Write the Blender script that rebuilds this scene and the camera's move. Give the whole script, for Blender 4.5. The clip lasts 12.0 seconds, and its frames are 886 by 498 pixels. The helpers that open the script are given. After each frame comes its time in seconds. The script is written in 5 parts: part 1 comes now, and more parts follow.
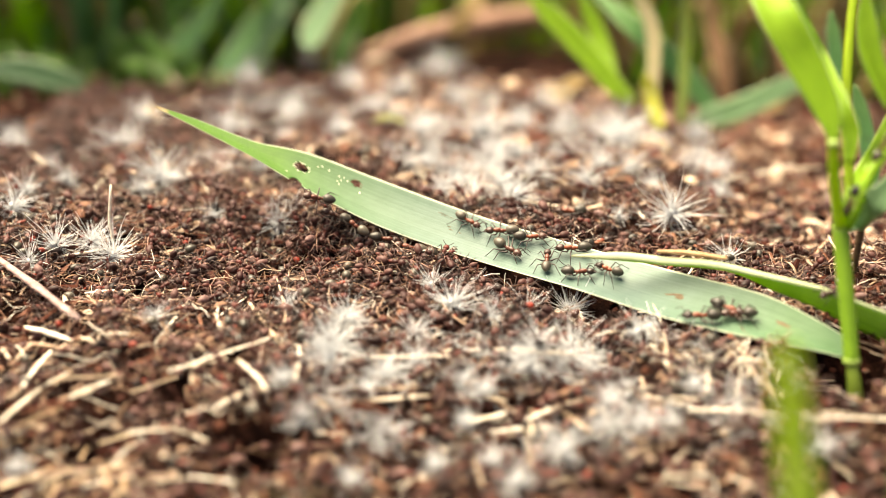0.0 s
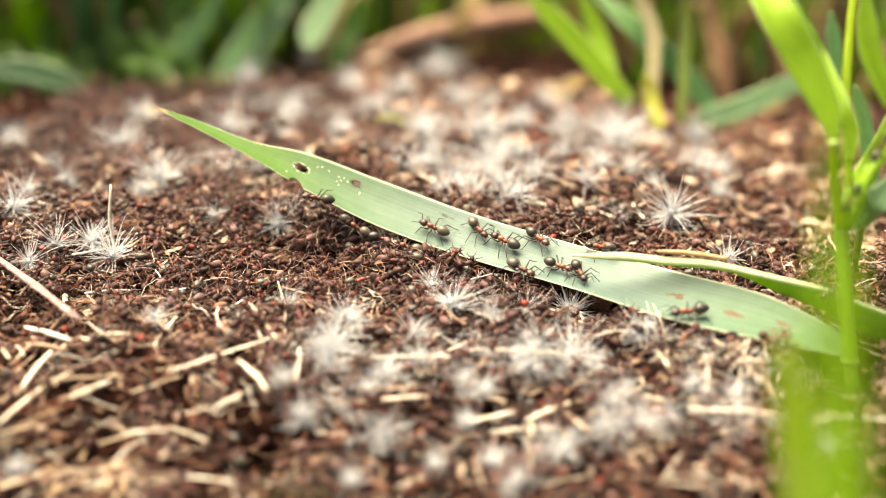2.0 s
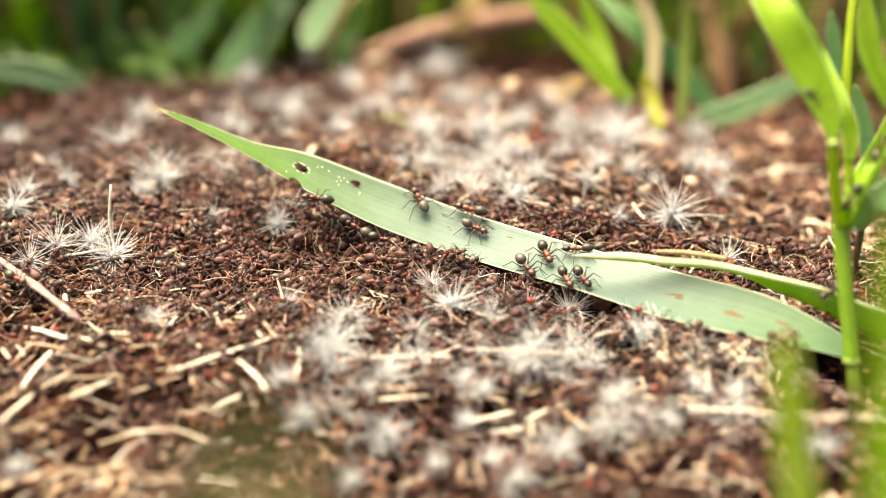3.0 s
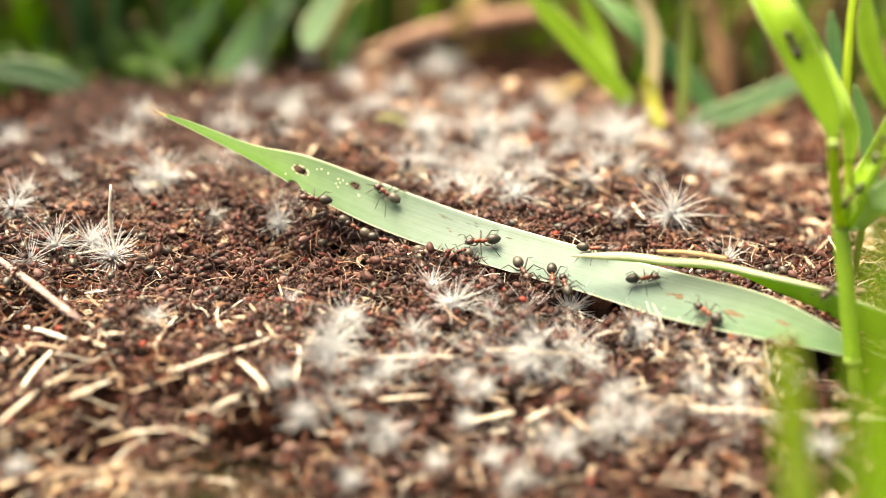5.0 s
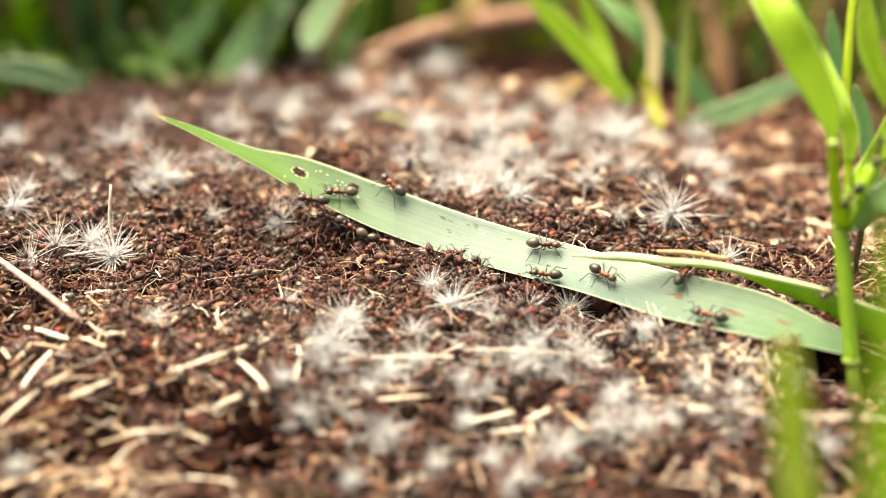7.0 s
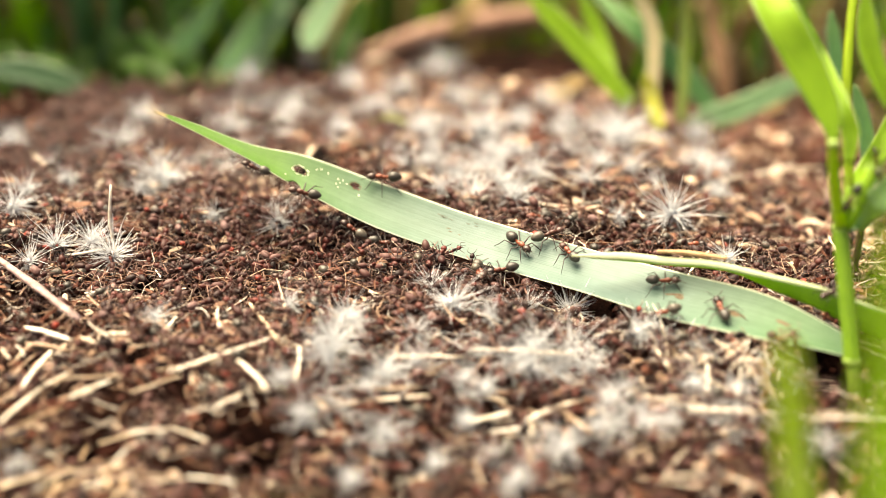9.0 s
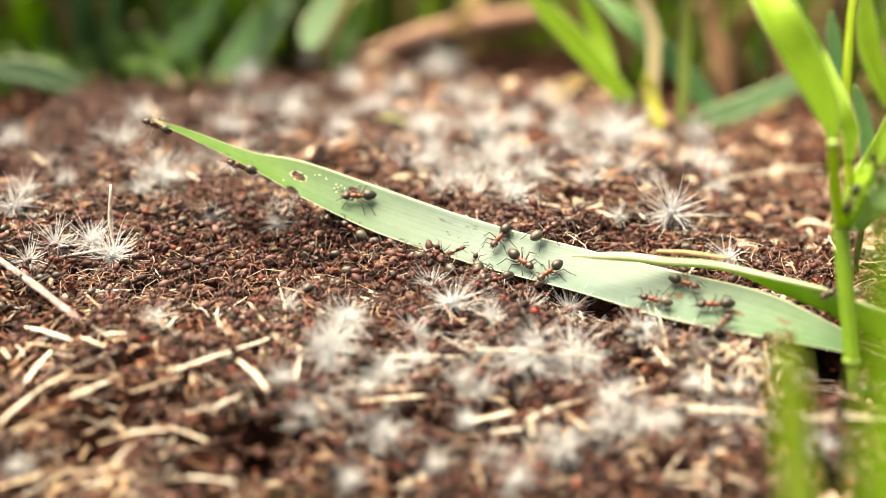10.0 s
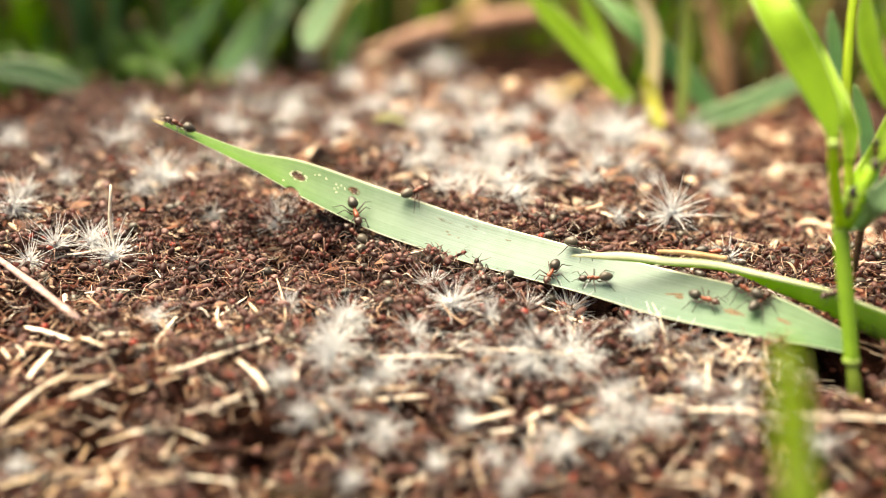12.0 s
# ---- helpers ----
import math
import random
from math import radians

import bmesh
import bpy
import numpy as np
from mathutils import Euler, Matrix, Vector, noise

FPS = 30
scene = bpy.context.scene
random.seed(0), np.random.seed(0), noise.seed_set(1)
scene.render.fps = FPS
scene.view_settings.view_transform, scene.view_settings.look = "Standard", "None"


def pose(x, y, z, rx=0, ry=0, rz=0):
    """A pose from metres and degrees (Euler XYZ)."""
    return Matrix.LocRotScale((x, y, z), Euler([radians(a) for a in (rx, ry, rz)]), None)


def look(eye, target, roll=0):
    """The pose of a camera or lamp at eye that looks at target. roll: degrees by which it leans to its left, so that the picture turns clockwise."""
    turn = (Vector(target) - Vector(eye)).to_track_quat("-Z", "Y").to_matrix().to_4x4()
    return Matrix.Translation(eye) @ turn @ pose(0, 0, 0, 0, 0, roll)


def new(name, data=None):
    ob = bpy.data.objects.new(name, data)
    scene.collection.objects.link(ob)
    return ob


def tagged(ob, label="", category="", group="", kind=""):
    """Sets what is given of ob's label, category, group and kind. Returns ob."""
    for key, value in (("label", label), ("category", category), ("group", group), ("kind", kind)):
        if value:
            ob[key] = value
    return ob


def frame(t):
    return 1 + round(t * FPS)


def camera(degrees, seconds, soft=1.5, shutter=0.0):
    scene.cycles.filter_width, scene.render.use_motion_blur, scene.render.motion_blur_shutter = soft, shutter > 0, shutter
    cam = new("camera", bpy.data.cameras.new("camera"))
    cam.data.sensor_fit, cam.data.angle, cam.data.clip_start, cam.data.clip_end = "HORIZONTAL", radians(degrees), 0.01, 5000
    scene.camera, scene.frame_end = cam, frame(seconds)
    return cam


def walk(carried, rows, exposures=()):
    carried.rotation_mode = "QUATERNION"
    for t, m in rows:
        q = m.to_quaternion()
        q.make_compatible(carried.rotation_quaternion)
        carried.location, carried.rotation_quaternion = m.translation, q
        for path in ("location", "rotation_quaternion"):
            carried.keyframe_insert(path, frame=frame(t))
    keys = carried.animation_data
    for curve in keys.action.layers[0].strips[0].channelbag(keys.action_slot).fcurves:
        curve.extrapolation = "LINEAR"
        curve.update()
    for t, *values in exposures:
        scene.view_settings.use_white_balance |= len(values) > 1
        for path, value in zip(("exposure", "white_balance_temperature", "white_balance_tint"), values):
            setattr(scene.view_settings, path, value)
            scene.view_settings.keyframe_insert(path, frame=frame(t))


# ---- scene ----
# A wood-ant mound seen from very near. One unit is a metre; MM turns millimetres into metres.
MM = 0.001

# ---- camera: a close-up lens on a stand, wide open ----
EYE = (0.0, -0.25394, 0.12939)
cam = camera(36, 12.0, soft=0.5)
cam.data.dof.use_dof = True
cam.data.dof.focus_distance = 0.272
cam.data.dof.aperture_fstop = 5.9
walk(cam, [(0.0, look(EYE, (0, 0, 0))), (12.0, look(EYE, (0, 0, 0)))], exposures=[(0.0, 2.0, 7800, 7), (12.0, 2.0, 7800, 7)])

# ---- light: bright hazy sky and a broad soft sun ----
world = bpy.data.worlds.new("sky")
scene.world = world
world.use_nodes = True
sky = world.node_tree.nodes.new("ShaderNodeTexSky")
sky.sky_type, sky.sun_disc = "NISHITA", False
sky.sun_elevation, sky.sun_rotation = radians(65), radians(-45)
sky.dust_density, sky.ozone_density = 4.0, 0.6
world.node_tree.links.new(sky.outputs[0], world.node_tree.nodes["Background"].inputs[0])
world.node_tree.nodes["Background"].inputs[1].default_value = 0.044
lamp = bpy.data.lights.new("sun", "SUN")
lamp.energy, lamp.angle, lamp.color = 4.5, radians(64), (1.0, 0.92, 0.78)
sun = new("sun", lamp)
sun.matrix_world = look((-0.30, 0.30, 0.90), (0, 0, 0))


# ---- materials ----
def material(name, rough=0.6, metal=0.0, spec=0.5):
    mat = bpy.data.materials.new(name)
    mat.use_nodes = True
    n, l = mat.node_tree.nodes, mat.node_tree.links
    b = n["Principled BSDF"]
    b.inputs["Roughness"].default_value = rough
    b.inputs["Metallic"].default_value = metal
    b.inputs["Specular IOR Level"].default_value = spec
    return mat, n, l, b


def ramp(n, stops):
    r = n.new("ShaderNodeValToRGB")
    e = r.color_ramp.elements
    while len(e) < len(stops):
        e.new(0.5)
    for k, (at, c) in enumerate(stops):
        e[k].position, e[k].color = at, (*c, 1)
    return r


def noise_tex(n, l, scale, detail=3.0, coord="Object", rough=0.6):
    tc, t = n.new("ShaderNodeTexCoord"), n.new("ShaderNodeTexNoise")
    t.inputs["Scale"].default_value, t.inputs["Detail"].default_value = scale, detail
    t.inputs["Roughness"].default_value = rough
    l.new(tc.outputs[coord], t.inputs["Vector"])
    return t


def bump(n, l, b, height, strength, distance):
    bp = n.new("ShaderNodeBump")
    bp.inputs["Strength"].default_value, bp.inputs["Distance"].default_value = strength, distance
    l.new(height, bp.inputs["Height"])
    l.new(bp.outputs[0], b.inputs["Normal"])


def mix_color(n, l, fac, a, b, mode="MIX"):
    m = n.new("ShaderNodeMix")
    m.data_type, m.blend_type = "RGBA", mode
    for sock, val in ((m.inputs[0], fac), (m.inputs[6], a), (m.inputs[7], b)):
        if isinstance(val, (int, float)):
            sock.default_value = val
        elif isinstance(val, tuple):
            sock.default_value = (*val, 1)
        else:
            l.new(val, sock)
    return m.outputs[2]


def grainy(name, stops, scale, rough=0.6, spec=0.4, per="", relief=0.3, depth=0.0002, translucent=0.0, grime=(0.72, 0.70, 0.66)):
    """Speckled natural material: colour from noise, or from chance per piece, with fine relief."""
    mat, n, l, b = material(name, rough, 0.0, spec)
    t = noise_tex(n, l, scale)
    fine = noise_tex(n, l, scale * 6, 2.0)
    r = ramp(n, stops)
    if per:
        src = n.new("ShaderNodeNewGeometry" if per == "island" else "ShaderNodeObjectInfo")
        chance = src.outputs["Random Per Island" if per == "island" else "Random"]
        add = n.new("ShaderNodeMath")
        add.operation = "MULTIPLY_ADD"
        l.new(t.outputs["Fac"], add.inputs[0])
        add.inputs[1].default_value = 0.30
        l.new(chance, add.inputs[2])
        sub = n.new("ShaderNodeMath")
        sub.operation = "SUBTRACT"
        l.new(add.outputs[0], sub.inputs[0])
        sub.inputs[1].default_value = 0.15
        l.new(sub.outputs[0], r.inputs[0])
    else:
        l.new(t.outputs["Fac"], r.inputs[0])
    dirt = ramp(n, [(0.3, grime), (0.6, (1, 1, 1))])
    l.new(fine.outputs["Fac"], dirt.inputs[0])
    col = mix_color(n, l, 1.0, r.outputs[0], dirt.outputs[0], "MULTIPLY")
    l.new(col, b.inputs["Base Color"])
    if relief:
        bump(n, l, b, fine.outputs["Fac"], relief, depth)
    if translucent:
        out = n["Material Output"]
        tr, mx = n.new("ShaderNodeBsdfTranslucent"), n.new("ShaderNodeMixShader")
        l.new(col, tr.inputs["Color"])
        mx.inputs[0].default_value = translucent
        l.new(b.outputs[0], mx.inputs[1])
        l.new(tr.outputs[0], mx.inputs[2])
        l.new(mx.outputs[0], out.inputs["Surface"])
    return mat


def leaf_material(name, base, tip, glow, rough=0.45, veins=34.0, dead=None, low=None):
    """Grass blade: parallel veins along the blade, a yellower tip, light that shines through; low paints shade into the
    base end.
    """
    mat, n, l, b = material(name, rough, 0.0, 0.36)
    uv = n.new("ShaderNodeUVMap")
    uv.uv_map = "UVMap"
    sep = n.new("ShaderNodeSeparateXYZ")
    l.new(uv.outputs[0], sep.inputs[0])
    wave = n.new("ShaderNodeMath")
    wave.operation = "MULTIPLY"
    wave.inputs[1].default_value = veins * 6.2832
    l.new(sep.outputs[1], wave.inputs[0])
    sn = n.new("ShaderNodeMath")
    sn.operation = "SINE"
    l.new(wave.outputs[0], sn.inputs[0])
    vein = n.new("ShaderNodeMapRange")
    vein.inputs[1].default_value, vein.inputs[2].default_value = -1.0, 1.0
    l.new(sn.outputs[0], vein.inputs[0])
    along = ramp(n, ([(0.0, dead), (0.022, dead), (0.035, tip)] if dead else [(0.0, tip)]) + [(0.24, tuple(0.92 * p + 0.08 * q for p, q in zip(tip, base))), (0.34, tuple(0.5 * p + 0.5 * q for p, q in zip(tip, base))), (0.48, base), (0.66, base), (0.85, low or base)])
    l.new(sep.outputs[0], along.inputs[0])
    mottle = noise_tex(n, l, 260.0, 4.0)
    shade = ramp(n, [(0.3, (0.80, 0.84, 0.78)), (0.7, (1.0, 1.0, 1.0))])
    l.new(mottle.outputs["Fac"], shade.inputs[0])
    col = mix_color(n, l, 1.0, along.outputs[0], shade.outputs[0], "MULTIPLY")
    streak = noise_tex(n, l, 1.0, 3.0, "UV")
    mp = n.new("ShaderNodeMapping")
    mp.inputs["Scale"].default_value = (1.6, 40.0, 1.0)
    l.new(uv.outputs[0], mp.inputs[0])
    l.new(mp.outputs[0], streak.inputs["Vector"])
    ve = ramp(n, [(0.30, (0.46, 0.54, 0.46)), (0.42, (0.82, 0.86, 0.82)), (0.58, (1, 1, 1)), (0.78, (1.16, 1.12, 1.10))])
    l.new(streak.outputs["Fac"], ve.inputs[0])
    col = mix_color(n, l, 0.8, col, ve.outputs[0], "MULTIPLY")
    rim = n.new("ShaderNodeMath")
    rim.operation = "PINGPONG"
    rim.inputs[1].default_value = 0.5
    l.new(sep.outputs[1], rim.inputs[0])
    edge = ramp(n, [(0.0, (1, 1, 1)), (0.035, (0, 0, 0))])
    l.new(rim.outputs[0], edge.inputs[0])
    col = mix_color(n, l, edge.outputs[0], col, (0.62, 0.66, 0.50))
    l.new(col, b.inputs["Base Color"])
    lift = n.new("ShaderNodeMath")
    lift.operation = "MULTIPLY_ADD"
    l.new(vein.outputs[0], lift.inputs[0])
    lift.inputs[1].default_value = 0.07
    l.new(streak.outputs["Fac"], lift.inputs[2])
    bump(n, l, b, lift.outputs[0], 0.45, 0.00018)
    tr, mx = n.new("ShaderNodeBsdfTranslucent"), n.new("ShaderNodeMixShader")
    warm = mix_color(n, l, 1.0, col, (1.0, 1.0, 0.45), "MULTIPLY")
    l.new(warm, tr.inputs["Color"])
    mx.inputs[0].default_value = glow
    l.new(b.outputs[0], mx.inputs[1])
    l.new(tr.outputs[0], mx.inputs[2])
    l.new(mx.outputs[0], n["Material Output"].inputs["Surface"])
    return mat


SOIL = grainy("mound_soil", [(0.25, (0.005, 0.0022, 0.0018)), (0.5, (0.016, 0.006, 0.004)), (0.75, (0.060, 0.023, 0.0145))], 420, 0.95, 0.05, relief=0.8, depth=0.0006)
LITTER = grainy("needle_litter", [(0.0, (0.008, 0.0035, 0.003)), (0.42, (0.038, 0.0115, 0.008)), (0.68, (0.115, 0.037, 0.024)), (0.84, (0.25, 0.112, 0.074)), (0.93, (0.52, 0.37, 0.275)), (1.0, (0.86, 0.73, 0.61))], 900, 0.75, 0.07, per="island", relief=0.3, depth=0.0001)
STRAW = grainy("dry_straw", [(0.0, (0.32, 0.21, 0.145)), (0.25, (0.54, 0.42, 0.31)), (0.6, (0.74, 0.65, 0.54)), (1.0, (0.90, 0.85, 0.77))], 110, 0.6, 0.35, per="object", relief=0.5, depth=0.0002, grime=(0.50, 0.40, 0.29))
FLUFF = grainy("seed_fluff", [(0.3, (0.85, 0.87, 0.91)), (0.7, (0.91, 0.92, 0.95))], 500, 0.5, 0.4, relief=0.0, translucent=0.4)
GASTER = grainy("ant_gaster", [(0.0, (0.022, 0.017, 0.012)), (0.6, (0.050, 0.041, 0.030)), (1.0, (0.095, 0.078, 0.058))], 1500, 0.40, 0.5, per="object", relief=0.15, depth=0.00005)
HEAD = grainy("ant_head", [(0.0, (0.022, 0.012, 0.009)), (1.0, (0.070, 0.028, 0.018))], 1500, 0.34, 0.5, per="object", relief=0.15, depth=0.00005)
THORAX = grainy("ant_thorax", [(0.0, (0.045, 0.018, 0.012)), (0.6, (0.085, 0.026, 0.016)), (0.93, (0.12, 0.032, 0.02)), (1.0, (0.30, 0.05, 0.026))], 1500, 0.40, 0.5, per="object", relief=0.15, depth=0.00005)
THORAX_RED = grainy("ant_thorax_red", [(0.0, (0.07, 0.021, 0.012)), (0.5, (0.17, 0.040, 0.019)), (1.0, (0.30, 0.075, 0.032))], 1500, 0.40, 0.5, per="object", relief=0.15, depth=0.00005)
LEG = grainy("ant_leg", [(0.3, (0.014, 0.009, 0.007)), (0.7, (0.050, 0.024, 0.016))], 1500, 0.45, 0.5, relief=0.0)
GASTER_MASS = grainy("ant_gaster_mass", [(0.0, (0.015, 0.008, 0.0075)), (0.5, (0.052, 0.018, 0.0155)), (0.9, (0.115, 0.052, 0.045)), (1.0, (0.22, 0.13, 0.12))], 1500, 0.50, 0.22, per="island", relief=0.0)
THORAX_MASS = grainy("ant_thorax_mass", [(0.0, (0.022, 0.008, 0.0065)), (0.6, (0.062, 0.018, 0.014)), (0.97, (0.12, 0.030, 0.023)), (1.0, (0.32, 0.045, 0.028))], 1500, 0.45, 0.25, per="island", relief=0.0)
LEG_MASS = grainy("ant_leg_mass", [(0.0, (0.016, 0.0075, 0.006)), (0.6, (0.075, 0.034, 0.028)), (1.0, (0.32, 0.19, 0.15))], 1500, 0.5, 0.25, per="island", relief=0.0)
# Last colour: greener, slightly darker base end, painting in the tall plant's shade.
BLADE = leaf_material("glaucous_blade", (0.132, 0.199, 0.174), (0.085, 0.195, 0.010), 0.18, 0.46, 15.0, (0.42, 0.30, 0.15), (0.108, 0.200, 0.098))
FRESH = leaf_material("fresh_blade", (0.375, 0.595, 0.04), (0.40, 0.62, 0.05), 0.48, 0.42, 20.0)
COOL = leaf_material("cool_blade", (0.13, 0.30, 0.10), (0.16, 0.32, 0.10), 0.30, 0.5, 16.0)
PALE = leaf_material("pale_blade", (0.62, 0.68, 0.42), (0.66, 0.66, 0.44), 0.25, 0.5, 14.0)
OLIVE = leaf_material("olive_blade", (0.36, 0.35, 0.14), (0.38, 0.36, 0.15), 0.4, 0.5, 10.0)
DARKBLADE = leaf_material("deep_green_blade", (0.072, 0.175, 0.014), (0.10, 0.23, 0.02), 0.30, 0.5, 16.0)
DRYBLADE = leaf_material("dry_blade", (0.36, 0.225, 0.090), (0.42, 0.28, 0.13), 0.15, 0.7, 14.0)
NEAR = leaf_material("near_blade", (0.62, 0.86, 0.10), (0.62, 0.84, 0.10), 0.82, 0.5, 12.0)
STUB = leaf_material("stub_blade", (0.56, 0.70, 0.12), (0.58, 0.70, 0.16), 0.7, 0.5, 10.0)
RUST = leaf_material("rusty_blade", (0.24, 0.115, 0.055), (0.30, 0.16, 0.08), 0.15, 0.7, 14.0)
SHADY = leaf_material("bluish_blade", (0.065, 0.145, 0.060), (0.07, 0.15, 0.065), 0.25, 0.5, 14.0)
CREAM = leaf_material("bleached_blade", (0.56, 0.46, 0.27), (0.60, 0.50, 0.30), 0.25, 0.6, 14.0)
YELLOW = leaf_material("yellowing_blade", (0.52, 0.50, 0.06), (0.55, 0.52, 0.08), 0.4, 0.5, 14.0)
DULL = leaf_material("dull_blade", (0.22, 0.30, 0.045), (0.24, 0.32, 0.05), 0.35, 0.5, 14.0)
SILVER = leaf_material("silvery_blade", (0.24, 0.40, 0.20), (0.26, 0.42, 0.22), 0.35, 0.5, 14.0)
SCAR = grainy("leaf_scar", [(0.3, (0.10, 0.07, 0.042)), (0.7, (0.20, 0.145, 0.09))], 2500, 0.8, 0.2, relief=0.4, depth=0.0001)
SPECK = grainy("leaf_speck", [(0.3, (0.62, 0.64, 0.42)), (0.7, (0.80, 0.80, 0.62))], 2500, 0.8, 0.2, relief=0.2, depth=0.0001)
TWIG = grainy("dark_twig", [(0.3, (0.045, 0.026, 0.017)), (0.7, (0.12, 0.07, 0.04))], 900, 0.8, 0.2, relief=0.6, depth=0.0002)


# ---- mesh building ----
def mesh_of(name, verts, faces, mats, slots=None, smooth=True, uvs=None):
    me = bpy.data.meshes.new(name)
    me.from_pydata([tuple(v) for v in verts], [], faces)
    for m in mats if isinstance(mats, (list, tuple)) else (mats,):
        me.materials.append(m)
    if slots is not None:
        me.polygons.foreach_set("material_index", np.asarray(slots, np.int32))
    if smooth:
        me.polygons.foreach_set("use_smooth", np.ones(len(me.polygons), bool))
    if uvs is not None:
        layer = me.uv_layers.new(name="UVMap")
        idx = np.empty(len(me.loops), np.int32)
        me.loops.foreach_get("vertex_index", idx)
        layer.data.foreach_set("uv", np.asarray(uvs, np.float32)[idx].ravel())
    me.update()
    return me


def part(name, me, parent, label=""):
    """Links a mesh as one part under a thing or a part."""
    ob = new(name, me)
    ob.parent = parent
    return tagged(ob, label)


def thing(name, label, category, group="", at=None):
    ob = new(name)
    ob.empty_display_size = 0.002
    if at is not None:
        ob.matrix_basis = at
    return tagged(ob, label, category, group)


def tube(points, radii, sides=6, flat=1.0, cap=True):
    """A tapered, jointed rod along points."""
    pts = np.asarray(points, float)
    n = len(pts)
    tang = np.gradient(pts, axis=0)
    tang /= np.linalg.norm(tang, axis=1)[:, None] + 1e-12
    ref = np.array([0.0, 0.0, 1.0]) if abs(tang[:, 2]).mean() < 0.8 else np.array([0.0, 1.0, 0.0])
    side = np.cross(tang, ref)
    side /= np.linalg.norm(side, axis=1)[:, None] + 1e-12
    up = np.cross(side, tang)
    ang = np.arange(sides) * 2 * np.pi / sides
    r = np.broadcast_to(np.asarray(radii, float), (n,))
    v = pts[:, None] + r[:, None, None] * (np.cos(ang)[None, :, None] * side[:, None] + flat * np.sin(ang)[None, :, None] * up[:, None])
    v = v.reshape(-1, 3)
    f = [(i * sides + k, i * sides + (k + 1) % sides, (i + 1) * sides + (k + 1) % sides, (i + 1) * sides + k) for i in range(n - 1) for k in range(sides)]
    if cap:
        f += [tuple(range(sides - 1, -1, -1)), tuple((n - 1) * sides + k for k in range(sides))]
    return v, f


def blob(centre, radii, seg=10, rings=6, taper=0.0):
    """An egg-shaped body; taper narrows it towards +x."""
    c, r = np.asarray(centre, float), np.asarray(radii, float)
    v = [(-1.0, 0.0, 0.0)]
    for i in range(1, rings):
        a = np.pi * i / rings
        for k in range(seg):
            b = 2 * np.pi * k / seg
            v.append((-np.cos(a), np.sin(a) * np.cos(b), np.sin(a) * np.sin(b)))
    v.append((1.0, 0.0, 0.0))
    v = np.array(v)
    w = 1 - taper * v[:, 0]
    v[:, 1] *= w
    v[:, 2] *= w
    f = [(0, 1 + (k + 1) % seg, 1 + k) for k in range(seg)]
    for i in range(rings - 2):
        o = 1 + i * seg
        f += [(o + k, o + (k + 1) % seg, o + seg + (k + 1) % seg, o + seg + k) for k in range(seg)]
    o, e = 1 + (rings - 2) * seg, len(v) - 1
    f += [(e, o + k, o + (k + 1) % seg) for k in range(seg)]
    return c + v * r, f


def join(pieces):
    """Several (verts, faces) in one."""
    vs, fs, o = [], [], 0
    for v, f in pieces:
        vs.append(np.asarray(v))
        fs += [tuple(i + o for i in q) for q in f]
        o += len(v)
    return np.vstack(vs), fs


def spline(ctrl, n):
    """Catmull-Rom through the rows of ctrl, n samples."""
    c = np.asarray(ctrl, float)
    p = np.vstack([2 * c[0] - c[1], c, 2 * c[-1] - c[-2]])
    t = np.linspace(0, len(c) - 1, n)
    k = np.minimum(t.astype(int), len(c) - 2)
    u = (t - k)[:, None]
    a, b, d, e = p[k], p[k + 1], p[k + 2], p[k + 3]
    return 0.5 * (2 * b + (d - a) * u + (2 * a - 5 * b + 4 * d - e) * u * u + (3 * b - a - 3 * d + e) * u ** 3)


def lamina(centre, half, across=13, thick=0.22 * MM, cup=0.12, keep=None):
    """A leaf blade: spine, half-width vectors, a cupped cross-section and real thickness."""
    n = len(centre)
    s = np.linspace(-1, 1, across)
    tang = np.gradient(centre, axis=0)
    nor = np.cross(half, tang)
    nor /= np.linalg.norm(nor, axis=1)[:, None] + 1e-12
    nor[nor[:, 2] < 0] *= -1
    wid = np.linalg.norm(half, axis=1)
    mid = centre[:, None] + s[None, :, None] * half[:, None] + (cup * (s ** 2 - 0.4))[None, :, None] * (wid[:, None] * nor)[:, None]
    off = 0.5 * thick * nor[:, None] * (1 - 0.7 * np.abs(s) ** 4)[None, :, None]
    v = np.vstack([(mid + off).reshape(-1, 3), (mid - off).reshape(-1, 3)])
    uu = np.repeat(np.linspace(0, 1, n), across)
    vv = np.tile((s + 1) / 2, n)
    uvs = np.vstack([np.c_[uu, vv]] * 2)
    m = n * across
    solid = np.ones((n - 1, across - 1), bool) if keep is None else keep(n, across)
    f = []
    for i in range(n - 1):
        for k in range(across - 1):
            if not solid[i, k]:
                continue
            a, b, c, d = i * across + k, i * across + k + 1, (i + 1) * across + k + 1, (i + 1) * across + k
            f += [(a, b, c, d), (m + d, m + c, m + b, m + a)]
            for (p, q), (di, dk) in (((a, b), (-1, 0)), ((b, c), (0, 1)), ((c, d), (1, 0)), ((d, a), (0, -1))):
                ii, kk = i + di, k + dk
                if not (0 <= ii < n - 1 and 0 <= kk < across - 1) or not solid[ii, kk]:
                    f.append((q, p, m + p, m + q))
    return v, f, uvs


